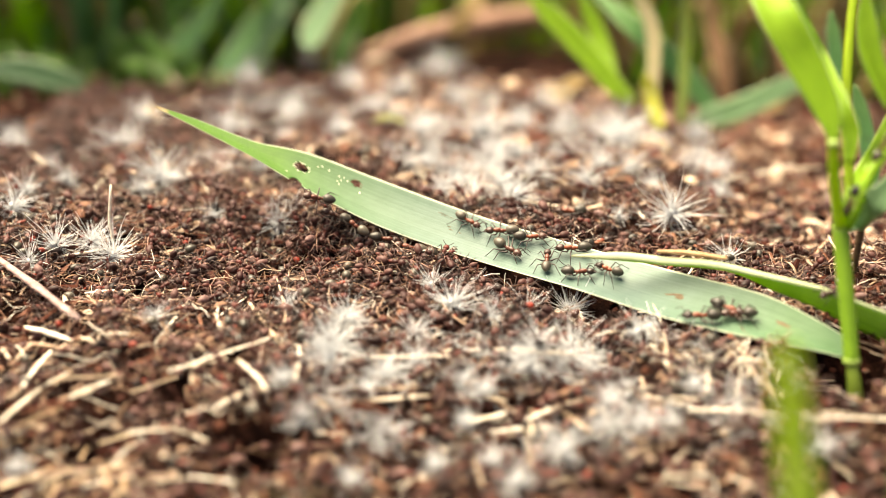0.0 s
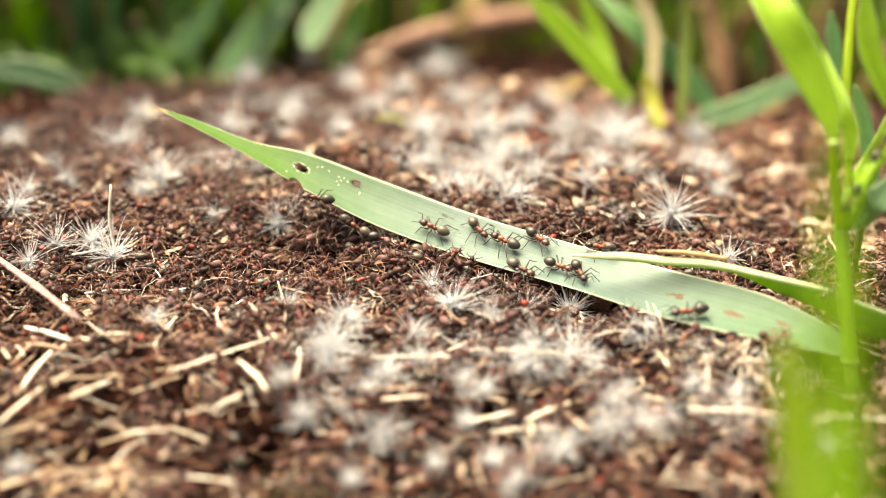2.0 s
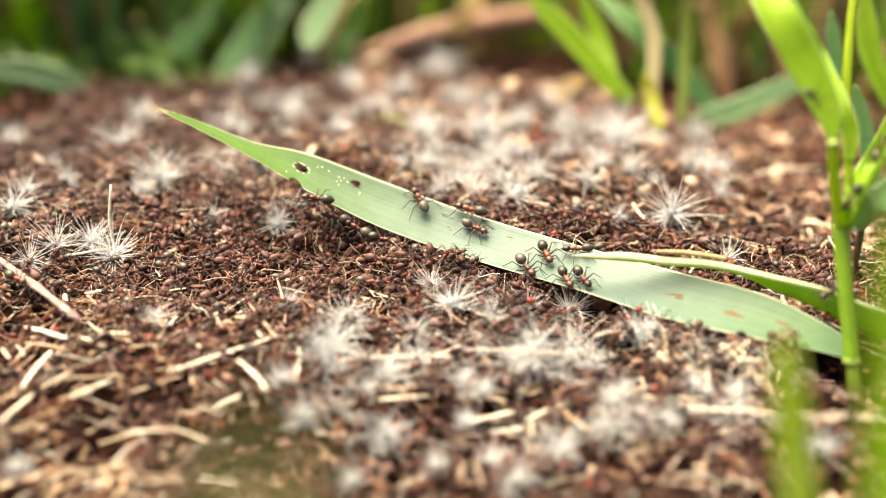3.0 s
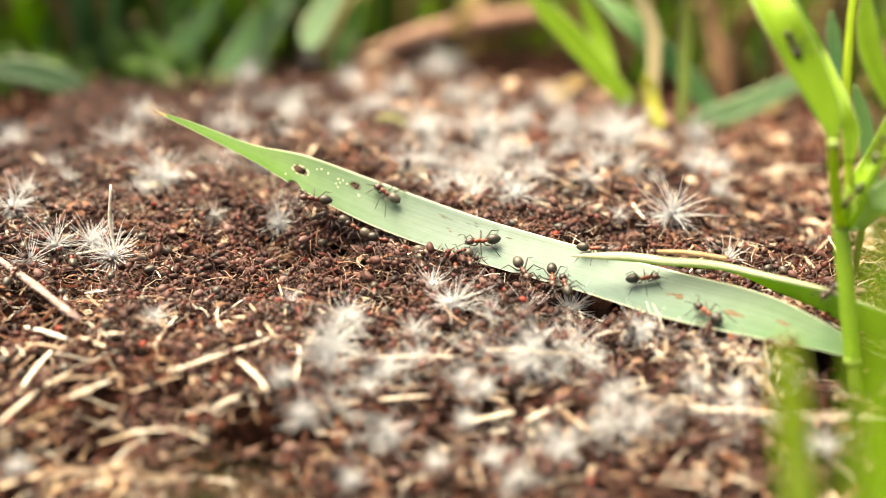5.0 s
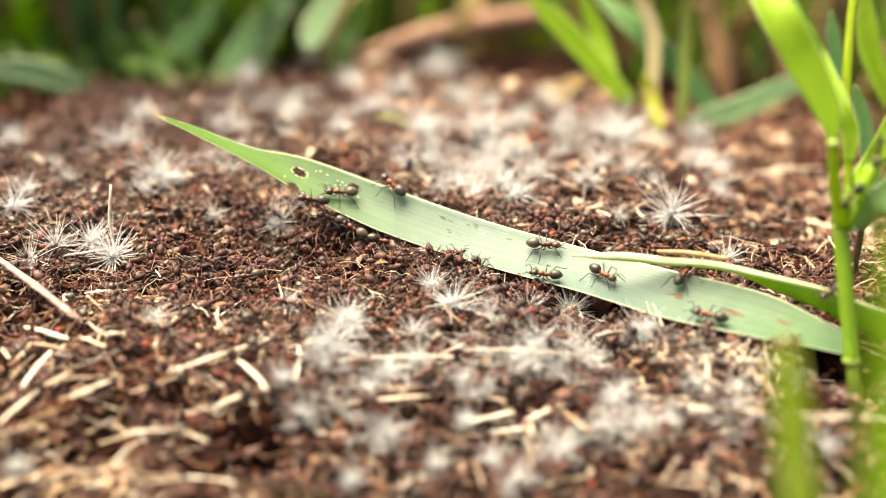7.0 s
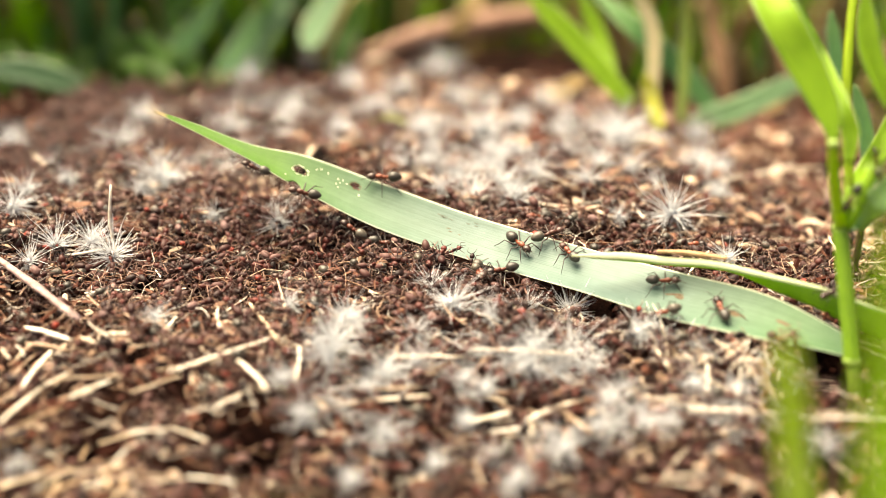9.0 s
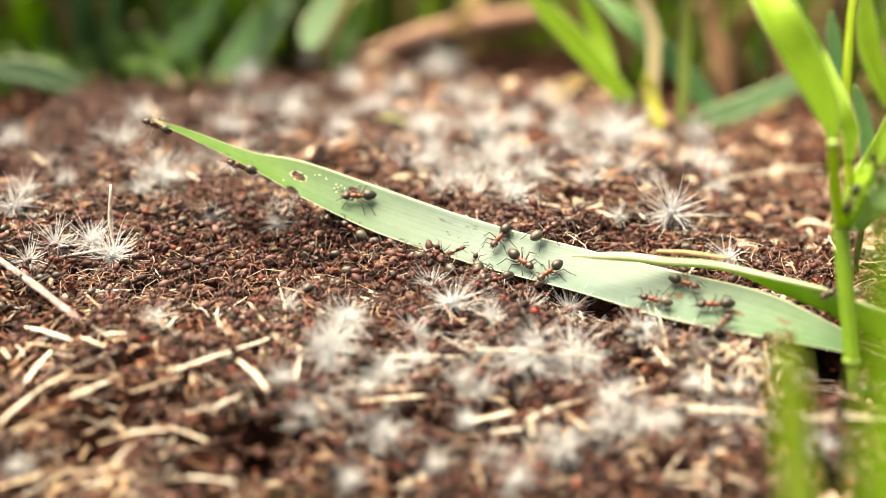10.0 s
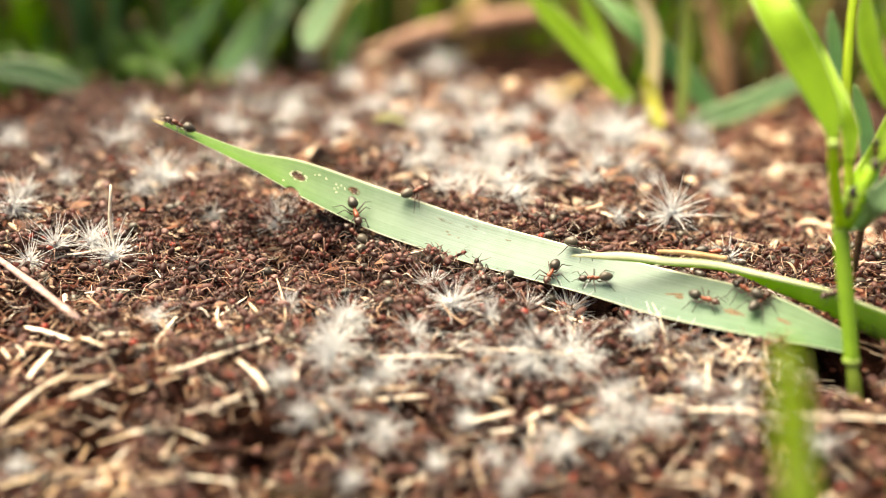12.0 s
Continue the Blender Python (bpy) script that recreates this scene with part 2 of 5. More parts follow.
def blade_mesh(name, ctrl, width, mat, n=28, across=7, cup=0.2, face=(0, -0.6, 0.8), shape=(0.25, 0.9, 1.0, 0.9, 0.7)):
    """A free grass blade through ctrl (mm, first point at the tip), facing the given way."""
    c = spline(np.asarray(ctrl, float) * MM, n)
    tang = np.gradient(c, axis=0)
    half = np.cross(tang, np.asarray(face, float))
    half /= np.linalg.norm(half, axis=1)[:, None] + 1e-12
    w = np.interp(np.linspace(0, 1, n), np.linspace(0, 1, len(shape)), shape) * width * 0.5 * MM
    w[0] *= 0.3
    v, f, uvs = lamina(c, half * w[:, None], across, 0.2 * MM, cup)
    return mesh_of(name, v, f, mat, uvs=uvs)


# ---- the ground ----
def pit(x, y):
    """Hollows: the dark hole under the leaf and two nest entrances."""
    deep = -0.017 * np.exp(-(((x - 0.0725) / 0.0085) ** 2 + ((y + 0.0445) / 0.0080) ** 2) ** 1.5)
    deep -= 0.008 * np.exp(-(((x + 0.0316) / 0.0050) ** 2 + ((y + 0.0672) / 0.0050) ** 2) ** 1.5)
    deep -= 0.005 * np.exp(-(((x + 0.0570) / 0.0060) ** 2 + ((y + 0.0665) / 0.0045) ** 2) ** 1.5)
    return deep - 0.005 * np.exp(-(((x + 0.0322) / 0.004) ** 2 + ((y + 0.0069) / 0.004) ** 2) ** 1.5)


def trough(x, y):
    """A shallow furrow, 0 to 1, beneath the low half of the long leaf."""
    near = np.full(np.shape(x), 9.0)
    for (ax, ay), (bx, by) in (((-0.008, -0.002), (0.028, -0.020)), ((0.028, -0.020), (0.071, -0.046))):
        u = np.clip(((x - ax) * (bx - ax) + (y - ay) * (by - ay)) / ((bx - ax) ** 2 + (by - ay) ** 2), 0, 1)
        near = np.minimum(near, np.hypot(x - ax - u * (bx - ax), y - ay - u * (by - ay)))
    return np.exp(-(near / 0.0078) ** 2)


def ground_z(x, y):
    """Height of the mound: a low dome with gentle swells that falls away at the back."""
    x, y = np.asarray(x, float), np.asarray(y, float)
    z = 0.0011 * np.sin(61 * x + 1.3) * np.cos(53 * y + 0.4) + 0.0022 * lattice(x, y, 0.012, 5) + 0.0017 * lattice(x, y, 0.0055, 6)
    back, front = np.maximum(0.0, y - 0.012), np.maximum(0.0, -y - 0.05)
    far = np.maximum(0.0, np.hypot(x * 0.85, y) - 0.10)
    z = z - 0.15 * np.minimum(back, 0.4) ** 2 / (back + 0.015) - 0.45 * front ** 2 / (front + 0.02) - 0.7 * far ** 2 / (1 + 3.0 * far)
    z = np.maximum(z, -0.11)
    step = 0.010 / (1 + np.exp(-np.clip((x - 0.060) / 0.006, -40, 40))) / (1 + np.exp(-np.clip((y - 0.004) / 0.005, -40, 40)))
    z = z - step * np.exp(-(np.hypot(x, y) / 0.5) ** 2)
    return z + pit(x, y) - 0.0034 * trough(x, y)


def lattice(px, py, cell, seed):
    """Smooth value noise between -1 and 1."""
    rng = np.random.default_rng(seed)
    tab = rng.uniform(-1, 1, (256, 256))
    gx, gy = px / cell + 1000, py / cell + 1000
    ix, iy = np.floor(gx).astype(int), np.floor(gy).astype(int)
    fx, fy = gx - ix, gy - iy
    fx, fy = fx * fx * (3 - 2 * fx), fy * fy * (3 - 2 * fy)
    a, b = tab[ix % 256, iy % 256], tab[(ix + 1) % 256, iy % 256]
    c, d = tab[ix % 256, (iy + 1) % 256], tab[(ix + 1) % 256, (iy + 1) % 256]
    return (a * (1 - fx) + b * fx) * (1 - fy) + (c * (1 - fx) + d * fx) * fy


def graded(lo, hi, step, reach):
    """Even steps between lo and hi, then ever larger ones out to reach."""
    mid = list(np.arange(lo, hi + step / 2, step))
    out, s = [], step
    while (out[-1] if out else 0) < reach:
        s *= 1.35
        out.append((out[-1] if out else 0) + s)
    return np.array([lo - o for o in reversed(out)] + mid + [hi + o for o in out])


def build_ground():
    xs, ys = graded(-0.16, 0.16, 0.0012, 400.0), graded(-0.12, 0.22, 0.0012, 400.0)
    X, Y = np.meshgrid(xs, ys, indexing="ij")
    near = np.exp(-(np.hypot(X, Y - 0.03) / 0.6) ** 4)
    Z = ground_z(X, Y) + near * (0.0011 * lattice(X, Y, 0.005, 3) + 0.0008 * lattice(X, Y, 0.0022, 4)) - 0.0012
    v = np.c_[X.ravel(), Y.ravel(), Z.ravel()]
    nx, ny = X.shape
    i = np.arange((nx - 1) * (ny - 1))
    a = (i // (ny - 1)) * ny + i % (ny - 1)
    f = np.c_[a, a + ny, a + ny + 1, a + 1].tolist()
    ob = new("ground", mesh_of("ground", v, f, SOIL))
    return tagged(ob, "dark brown crumbly soil of an ant mound", "ground", kind="structure")


build_ground()


# ---- the long leaf that the ants climb ----
# Stations from tip to base, in mm: the middle of the leaf, and half its width as a vector.
LEAF = np.array([
    (-59.6, 11.6, 27.2, -0.06, 0.11, 0.21), (-51.2, 11.3, 23.3, -0.27, 1.80, 0.23),
    (-39.5, 9.3, 18.3, -0.28, 2.65, 0.80), (-28.2, 7.2, 14.1, -0.30, 4.52, 2.26),
    (-12.8, 2.8, 8.8, 0.43, 5.28, 2.65), (6.5, -4.8, 4.8, 1.24, 5.07, 2.24),
    (27.9, -17.6, 4.0, 2.13, 5.76, 1.40), (43.0, -27.7, 4.0, 2.35, 5.86, 1.59),
    (57.5, -35.6, 3.9, 2.59, 5.68, 1.24), (67.2, -41.1, 3.1, 1.84, 3.72, 0.70),
    (72.7, -44.8, 2.4, 0.85, 2.43, 0.36)]) * MM
LEAF_PIVOT = Vector((0.0410, -0.0270, 0.0040))
LEAF_AXIS = Vector((0.0, 0.891, -0.454))
# The leaf sinks and lifts under the ants: seconds, degrees.
LEAF_SAG = ((0.0, 0.0), (1.5, 0.15), (2.5, 0.02), (3.4, 0.2), (5.0, 0.48), (5.5, 0.68), (6.5, 0.82), (7.2, 0.88), (8.0, 0.75), (8.8, 0.55), (9.0, 0.52), (9.5, 1.15), (10.0, 1.48), (10.5, 1.66), (11.5, 1.60), (12.0, 1.48))


def leaf_pose(t):
    a = np.interp(t, [r[0] for r in LEAF_SAG], [r[1] for r in LEAF_SAG])
    return Matrix.Translation(LEAF_PIVOT) @ Matrix.Rotation(radians(-a), 4, LEAF_AXIS)


def leaf_frame(s, w):
    """A place on the unsagged leaf: s from tip (0) to base (1), w across from -1 to 1; the place, along, across, normal."""
    c = spline(LEAF, 401)
    k = min(max(s, 0.0), 1.0) * 400
    i = min(int(k), 399)
    row = c[i] * (1 - (k - i)) + c[i + 1] * (k - i)
    along = Vector(c[min(i + 4, 400)][:3] - c[max(i - 4, 0)][:3]).normalized()
    half = Vector(row[3:])
    nor = half.cross(along).normalized()
    if nor.z < 0:
        nor = -nor
    place = Vector(row[:3]) + w * half + 0.16 * (min(w * w, 1.0) - 0.4) * half.length * nor
    return place, along, half.normalized(), nor


def on_leaf(t, s, w, turn):
    """The pose of an ant on the leaf at t seconds; turn is its heading, 0 towards the base, 90 towards the far edge."""
    place, along, across, nor = leaf_frame(s, w)
    across = (across - along * across.dot(along)).normalized()
    a = radians(turn)
    x = along * math.cos(a) + across * math.sin(a)
    x = (x - nor * x.dot(nor)).normalized()
    y = nor.cross(x)
    p = place + nor * 0.0001
    m = Matrix(((x.x, y.x, nor.x, p.x), (x.y, y.y, nor.y, p.y), (x.z, y.z, nor.z, p.z), (0, 0, 0, 1)))
    return leaf_pose(t) @ Matrix.Translation(-LEAF_PIVOT) @ m


def on_ground(x, y, turn, lift=0.2, pitch=0.0, roll=0.0):
    """The pose of something on the mound, x and y in mm; turn is its heading, 0 to the right, 90 away."""
    z = float(ground_z(x * MM, y * MM))
    return pose(x * MM, y * MM, z + lift * MM, roll, pitch, turn)


def leaf_holes(n, across):
    """Which cells of the leaf are there: two eaten holes and a bitten edge are not."""
    s = (np.arange(n - 1) + 0.5) / (n - 1)
    w = (np.arange(across - 1) + 0.5) / (across - 1) * 2 - 1
    S, W = np.meshgrid(s, w, indexing="ij")
    gone = np.zeros(S.shape, bool)
    for s0, w0, rs, rw in LEAF_HOLES:
        gone |= ((S - s0) / rs) ** 2 + ((W - w0) / rw) ** 2 < 1
    return ~gone


def build_leaf():
    c = spline(LEAF, 361)
    v, f, uvs = lamina(c[:, :3], c[:, 3:], 33, 0.28 * MM, 0.16, leaf_holes)
    v = v - np.array(LEAF_PIVOT)
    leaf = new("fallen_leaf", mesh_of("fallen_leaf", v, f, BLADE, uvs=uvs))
    leaf.matrix_basis = leaf_pose(0)
    tagged(leaf, "long pale green grass leaf with eaten holes", "leaf")
    rng = random.Random(5)

    def mark(name, s, w, length, width, mat, label, turn=0.0):
        place, along, across, nor = leaf_frame(s, w)
        a, b = along * math.cos(turn) + across * math.sin(turn), across * math.cos(turn) - along * math.sin(turn)
        ring = 12
        pts = [place + nor * 0.00026]
        for k in range(ring):
            q = 2 * math.pi * k / ring
            e = rng.uniform(0.7, 1.15)
            pts.append(place + a * length * MM * 0.5 * math.cos(q) * e + b * width * MM * 0.5 * math.sin(q) * e + nor * 0.00014)
        vv = np.array(pts) - np.array(LEAF_PIVOT)
        part(name, mesh_of(name, vv, [(0, 1 + k, 1 + (k + 1) % ring) for k in range(ring)], mat), leaf, label)

    def rim(s0, w0, rs, rw, mat, label):
        pts = []
        for k in range(23):
            q = 2 * math.pi * k / 22
            place, along, across, nor = leaf_frame(s0 + rs * 1.08 * math.cos(q), w0 + rw * 1.1 * math.sin(q))
            pts.append(place + nor * 0.0001 + Vector([rng.uniform(-1, 1) * 0.00010 for _ in range(3)]))
        vv, ff = tube(np.array(pts), 0.00013 + 0.00004 * np.sin(np.arange(23) * 1.7), 5, 0.7)
        part("hole_rim", mesh_of("hole_rim", vv - np.array(LEAF_PIVOT), ff, mat), leaf, label)

    for k, (s0, w0, rs, rw) in enumerate(LEAF_HOLES):
        if k < 2:
            rim(s0, w0, rs, rw, SPECK if k == 0 else SCAR, "pale dried rim" if k == 0 else "brown dried rim")
    for s0, w0 in LEAF_SPECKS:
        mark("speck", s0, w0, rng.uniform(0.3, 0.6), rng.uniform(0.2, 0.42), SPECK, "pale feeding speck", rng.uniform(0, 3))
    for s0, w0, le, wi, tu in LEAF_SCARS:
        for j in range(3):
            mark("scar", s0 + rng.uniform(-0.006, 0.006), w0 + rng.uniform(-0.06, 0.06), le * rng.uniform(0.5, 1), wi * rng.uniform(0.5, 1), SCAR, "brown scar", tu)
    return leaf


# Places on the leaf: along, across, and their half-extents.
LEAF_HOLES = ((0.2888, 0.200, 0.0125, 0.225), (0.3675, 0.500, 0.0063, 0.125), (0.2787, -1.125, 0.0125, 0.500))
LEAF_SPECKS = ((0.3150, 0.550), (0.3212, 0.625), (0.3312, 0.575), (0.3450, 0.500), (0.3513, 0.525), (0.3475, 0.375), (0.3450, 0.150), (0.2625, -0.450), (0.3725, 0.175), (0.6900, -0.725), (0.3563, 0.450), (0.3425, 0.275))
LEAF_SCARS = ((0.7063, 0.150, 3.2, 1.30, 0.3), (0.7750, -0.025, 5.0, 1.50, -0.3), (0.8363, 0.150, 3.5, 1.50, -0.2), (0.4788, 0.125, 1.6, 0.25, 0.1), (0.4700, 0.600, 3.0, 0.20, 0.0), (0.4963, 0.675, 2.0, 0.15, 0.0), (0.5275, 0.600, 1.2, 0.20, 0.0))
leaf = build_leaf()


# ---- grass plants ----
def straight_leaf(name, label, ctrl, width, mat, face=(0, -0.8, 0.6), shape=(0.25, 0.9, 1.0, 0.9, 0.7), group="grass blades behind the mound", n=28, cup=0.2):
    """One blade of grass as a thing of its own, its foot at the last point (mm)."""
    foot = np.array(ctrl[-1], float)
    rel = np.array(ctrl, float) - foot
    ob = thing(name, label, "grass", group, Matrix.Translation(foot * MM))
    blade = part("blade", blade_mesh("blade", rel, width, mat, n=n, cup=cup, face=face, shape=shape), ob)
    stalk("midrib", rel, [0.012 * width, 0.04 * width, 0.055 * width], mat, blade, "raised midrib", n=n, sides=6)
    return ob


def stalk(name, ctrl, radii, mat, parent, label="", n=24, sides=10):
    c = spline(np.array(ctrl, float) * MM, n)
    r = np.interp(np.linspace(0, 1, n), np.linspace(0, 1, len(radii)), radii) * MM
    v, f = tube(c, r, sides)
    uvs = np.c_[np.repeat(np.linspace(0.4, 1, n), sides), np.tile(np.linspace(0.1, 0.9, sides), n)]
    return part(name, mesh_of(name, v, f, mat, uvs=uvs), parent, label)


# Blades at the far edge of the mound, tip first, in mm.
straight_leaf("grass_shoot", "light green grass blade at the mound's far edge", [(23.6, 127.0, 18.0), (37.3, 120.8, 5.8), (53.7, 110.2, -10.5)], 6.8, FRESH)
straight_leaf("grass_shoot", "light green grass blade at the mound's far edge", [(39.9, 135.8, 15.4), (45.3, 130.2, 4.4), (49.3, 120.4, -6.0)], 5.3, FRESH)
straight_leaf("grass_shoot", "bluish green grass blade at the mound's far edge", [(44.1, 136.8, 15.1), (56.6, 126.7, 6.4), (70.6, 125.9, -6.3), (79.9, 120.2, -17.4)], 6.9, COOL)
straight_leaf("grass_shoot", "dry straw-coloured grass blade bent over", [(52.8, 116.3, 21.1), (58.4, 110.9, 10.6), (56.9, 96.1, -9.6)], 4.1, CREAM)
straight_leaf("grass_shoot", "yellowing grass blade at the mound's far edge", [(55.5, 103.1, 1.9), (57.3, 100.3, -3.7), (59.2, 92.4, -10.2)], 4.4, YELLOW)
straight_leaf("grass_shoot", "dull green grass blade at the mound's far edge", [(69.5, 126.0, 18.3), (69.0, 117.6, 1.8), (67.2, 105.3, -13.7)], 3.2, DULL)
straight_leaf("grass_shoot", "bluish green grass blade lying low", [(71.2, 116.8, -18.1), (85.9, 121.5, -16.0), (108.1, 131.0, -9.6)], 7.2, SILVER)
straight_leaf("grass_shoot", "broad bluish green grass blade lying low", [(-141.1, 145.8, -11.4), (-125.8, 145.0, -13.0), (-110.6, 143.0, -17.4)], 8.4, SHADY)
straight_leaf("grass_shoot", "greyish green grass blade leaning over", [(-56.7, 200.3, -3.4), (-66.3, 193.3, -17.2), (-74.9, 182.9, -28.7), (-81.3, 176.4, -41.4)], 8.1, COOL)
straight_leaf("grass_shoot", "light green grass blade hanging tip down", [(-44.7, 177.9, -16.6), (-42.3, 186.3, -11.0), (-34.6, 202.6, -1.1)], 9.0, SILVER)
straight_leaf("grass_shoot", "pale green grass blade bent level", [(78.0, 262.0, -4.0), (105.0, 259.0, -8.0), (126.0, 260.0, -7.0)], 8.0, SILVER)
straight_leaf("grass_shoot", "light green grass blade beside the stems", [(102.0, 68.4, 35.1), (103.4, 61.9, 22.3), (108.9, 55.7, 10.2)], 6.0, FRESH)
straight_leaf("grass_shoot", "bluish green grass blade beside the stems", [(93.5, 39.2, 22.0), (95.8, 34.6, 12.8), (97.8, 28.7, 1.4)], 4.1, COOL)
straight_leaf("grass_shoot", "bluish green grass blade beside the stems", [(93.8, 66.2, 30.9), (94.9, 61.9, 22.3), (96.6, 56.3, 11.4)], 3.8, COOL)
straight_leaf("grass_shoot", "light green grass blade leaning over", [(-76.1, 201.3, -3.7), (-83.8, 195.6, -14.9), (-93.5, 190.3, -25.2), (-101.9, 183.7, -38.1)], 7.7, COOL)
straight_leaf("grass_shoot", "deep green grass blade at the mound's far edge", [(-101.8, 188.9, -14.7), (-95.1, 185.4, -21.5), (-91.5, 177.3, -28.6), (-88.5, 170.9, -41.3)], 7.6, DARKBLADE)
straight_leaf("grass_shoot", "deep green grass blade at the mound's far edge", [(-28.0, 205.2, -4.8), (-31.9, 199.4, -16.1), (-35.5, 191.2, -23.5), (-39.6, 184.6, -36.4)], 7.8, DARKBLADE)
straight_leaf("grass_shoot", "deep green grass blade at the mound's far edge", [(-98.3, 214.9, -7.7), (-94.3, 209.1, -19.2), (-87.6, 199.8, -28.5), (-82.4, 193.1, -41.7)], 7.2, DARKBLADE)
straight_leaf("grass_shoot", "dry rust-brown grass blade standing behind the mound", [(89.6, 200.2, -1.4), (91.9, 193.6, -14.3), (94.6, 182.4, -27.5), (96.7, 175.9, -40.2)], 6.5, RUST)
straight_leaf("grass_shoot", "dry rust-brown grass blade standing behind the mound", [(101.4, 210.0, -4.2), (115.1, 202.4, -19.1), (120.0, 192.3, -30.0), (124.4, 185.7, -43.0)], 5.9, RUST)
straight_leaf("grass_shoot", "dry rust-brown grass blade standing behind the mound", [(15.2, 219.7, -7.1), (9.2, 212.2, -13.0), (3.2, 208.2, -21.0)], 6.8, DRYBLADE)
straight_leaf("grass_shoot", "greyish green grass blade leaning over", [(-50.5, 206.2, -0.7), (-57.4, 199.5, -11.9), (-64.4, 191.4, -21.9), (-68.9, 183.9, -34.6)], 8.4, SILVER)


def build_tall_plant():
    plant = thing("grass_plant", "tall fresh green grass plant with jointed stems", "grass")
    stalk("stem", [(70.0, -38.3, 23.9), (70.8, -42.8, 15.2), (71.5, -46.4, 8.1), (71.9, -49.1, 2.8)], (1.5, 1.45, 1.42, 1.4), STEM_LOW, plant, "dark green lower stem")
    stalk("stem", [(71.9, -49.1, 2.8), (72.5, -51.3, -1.6), (73.8, -52.8, -9.0)], (1.0, 1.3, 1.4), DULL, plant, "dull green sheath at the foot")
    stalk("stem", [(65.3, -42.7, 41.8), (66.2, -42.0, 36.5), (67.8, -40.5, 30.6), (69.9, -38.5, 23.6)], (0.95, 0.95, 0.95, 1.1), STEM_TOP, plant, "bright green upper stem")
    stalk("stem", [(74.2, -13.4, 59.6), (72.7, -20.4, 48.1), (72.2, -26.4, 38.5), (72.4, -32.3, 29.0), (71.3, -36.4, 23.2)], (0.75, 0.9, 0.9, 1.0), STEM_TOP, plant, "thin second stem")
    for at, r in (((70.0, -38.4, 23.8), 1.6), ((71.9, -49.0, 3.0), 1.6), ((65.2, -43.0, 41.7), 1.1)):
        v, f = blob((0, 0, 0), (r * MM, r * MM, 0.7 * r * MM), 12, 6)
        part("node", mesh_of("node", v, f, NODE), plant, "pale swollen joint").location = [a * MM for a in at]
    part("blade", blade_mesh("blade", [(52.9, -18.5, 67.1), (55.9, -31.3, 60.9), (60.4, -35.6, 53.4), (64.0, -39.6, 46.8), (65.4, -42.6, 42.0)], 7.5, FRESH, face=(0.2, -0.8, 0.5), shape=(0.7, 1.0, 0.95, 0.72, 0.26), cup=0.25), plant, "broad bright green blade")
    part("blade", blade_mesh("blade", [(61.3, -21.9, 60.5), (67.7, -18.5, 49.6), (68.0, -34.0, 45.7), (69.6, -38.2, 41.7), (69.1, -40.6, 37.0)], 3.3, FRESH, face=(-0.6, -0.6, 0.5), shape=(0.3, 0.8, 1.0, 0.9, 0.5), cup=0.3), plant, "folded half of the blade")
    part("blade", blade_mesh("blade", [(84.5, -18.0, 41.8), (80.4, -22.2, 33.5), (77.3, -24.6, 28.9), (71.4, -36.9, 28.9), (70.4, -38.2, 24.2)], 2.9, FRESH, face=(-0.3, -0.8, 0.5), shape=(0.6, 1.0, 1.0, 0.8, 0.4), cup=0.3), plant, "yellow-green spotted side blade")
    part("blade", blade_mesh("blade", [(81.9, -40.7, 39.1), (76.9, -41.7, 32.7), (73.9, -40.3, 28.9), (75.4, -29.0, 20.1), (70.7, -38.5, 23.6)], 4.9, SILVER, face=(-0.3, -0.8, 0.5), shape=(0.9, 1.0, 1.0, 0.8, 0.4), cup=0.2), plant, "bluish green side blade")
    stalk("stem", [(79.8, -34.1, 41.1), (74.4, -37.8, 33.7), (71.5, -40.3, 26.7), (71.0, -38.5, 23.6)], (0.5, 0.7, 0.7), FRESH, plant, "thin yellow-green side shoot")
    return plant


NODE = grainy("stem_joint", [(0.3, (0.24, 0.36, 0.06)), (0.7, (0.34, 0.46, 0.11))], 900, 0.5, 0.4, relief=0.2, depth=0.0001)
STEM_LOW = leaf_material("lower_stem", (0.23, 0.40, 0.03), (0.23, 0.40, 0.03), 0.15, 0.4, 8.0)
STEM_TOP = leaf_material("upper_stem", (0.54, 0.70, 0.06), (0.54, 0.70, 0.06), 0.55, 0.4, 8.0)
build_tall_plant()



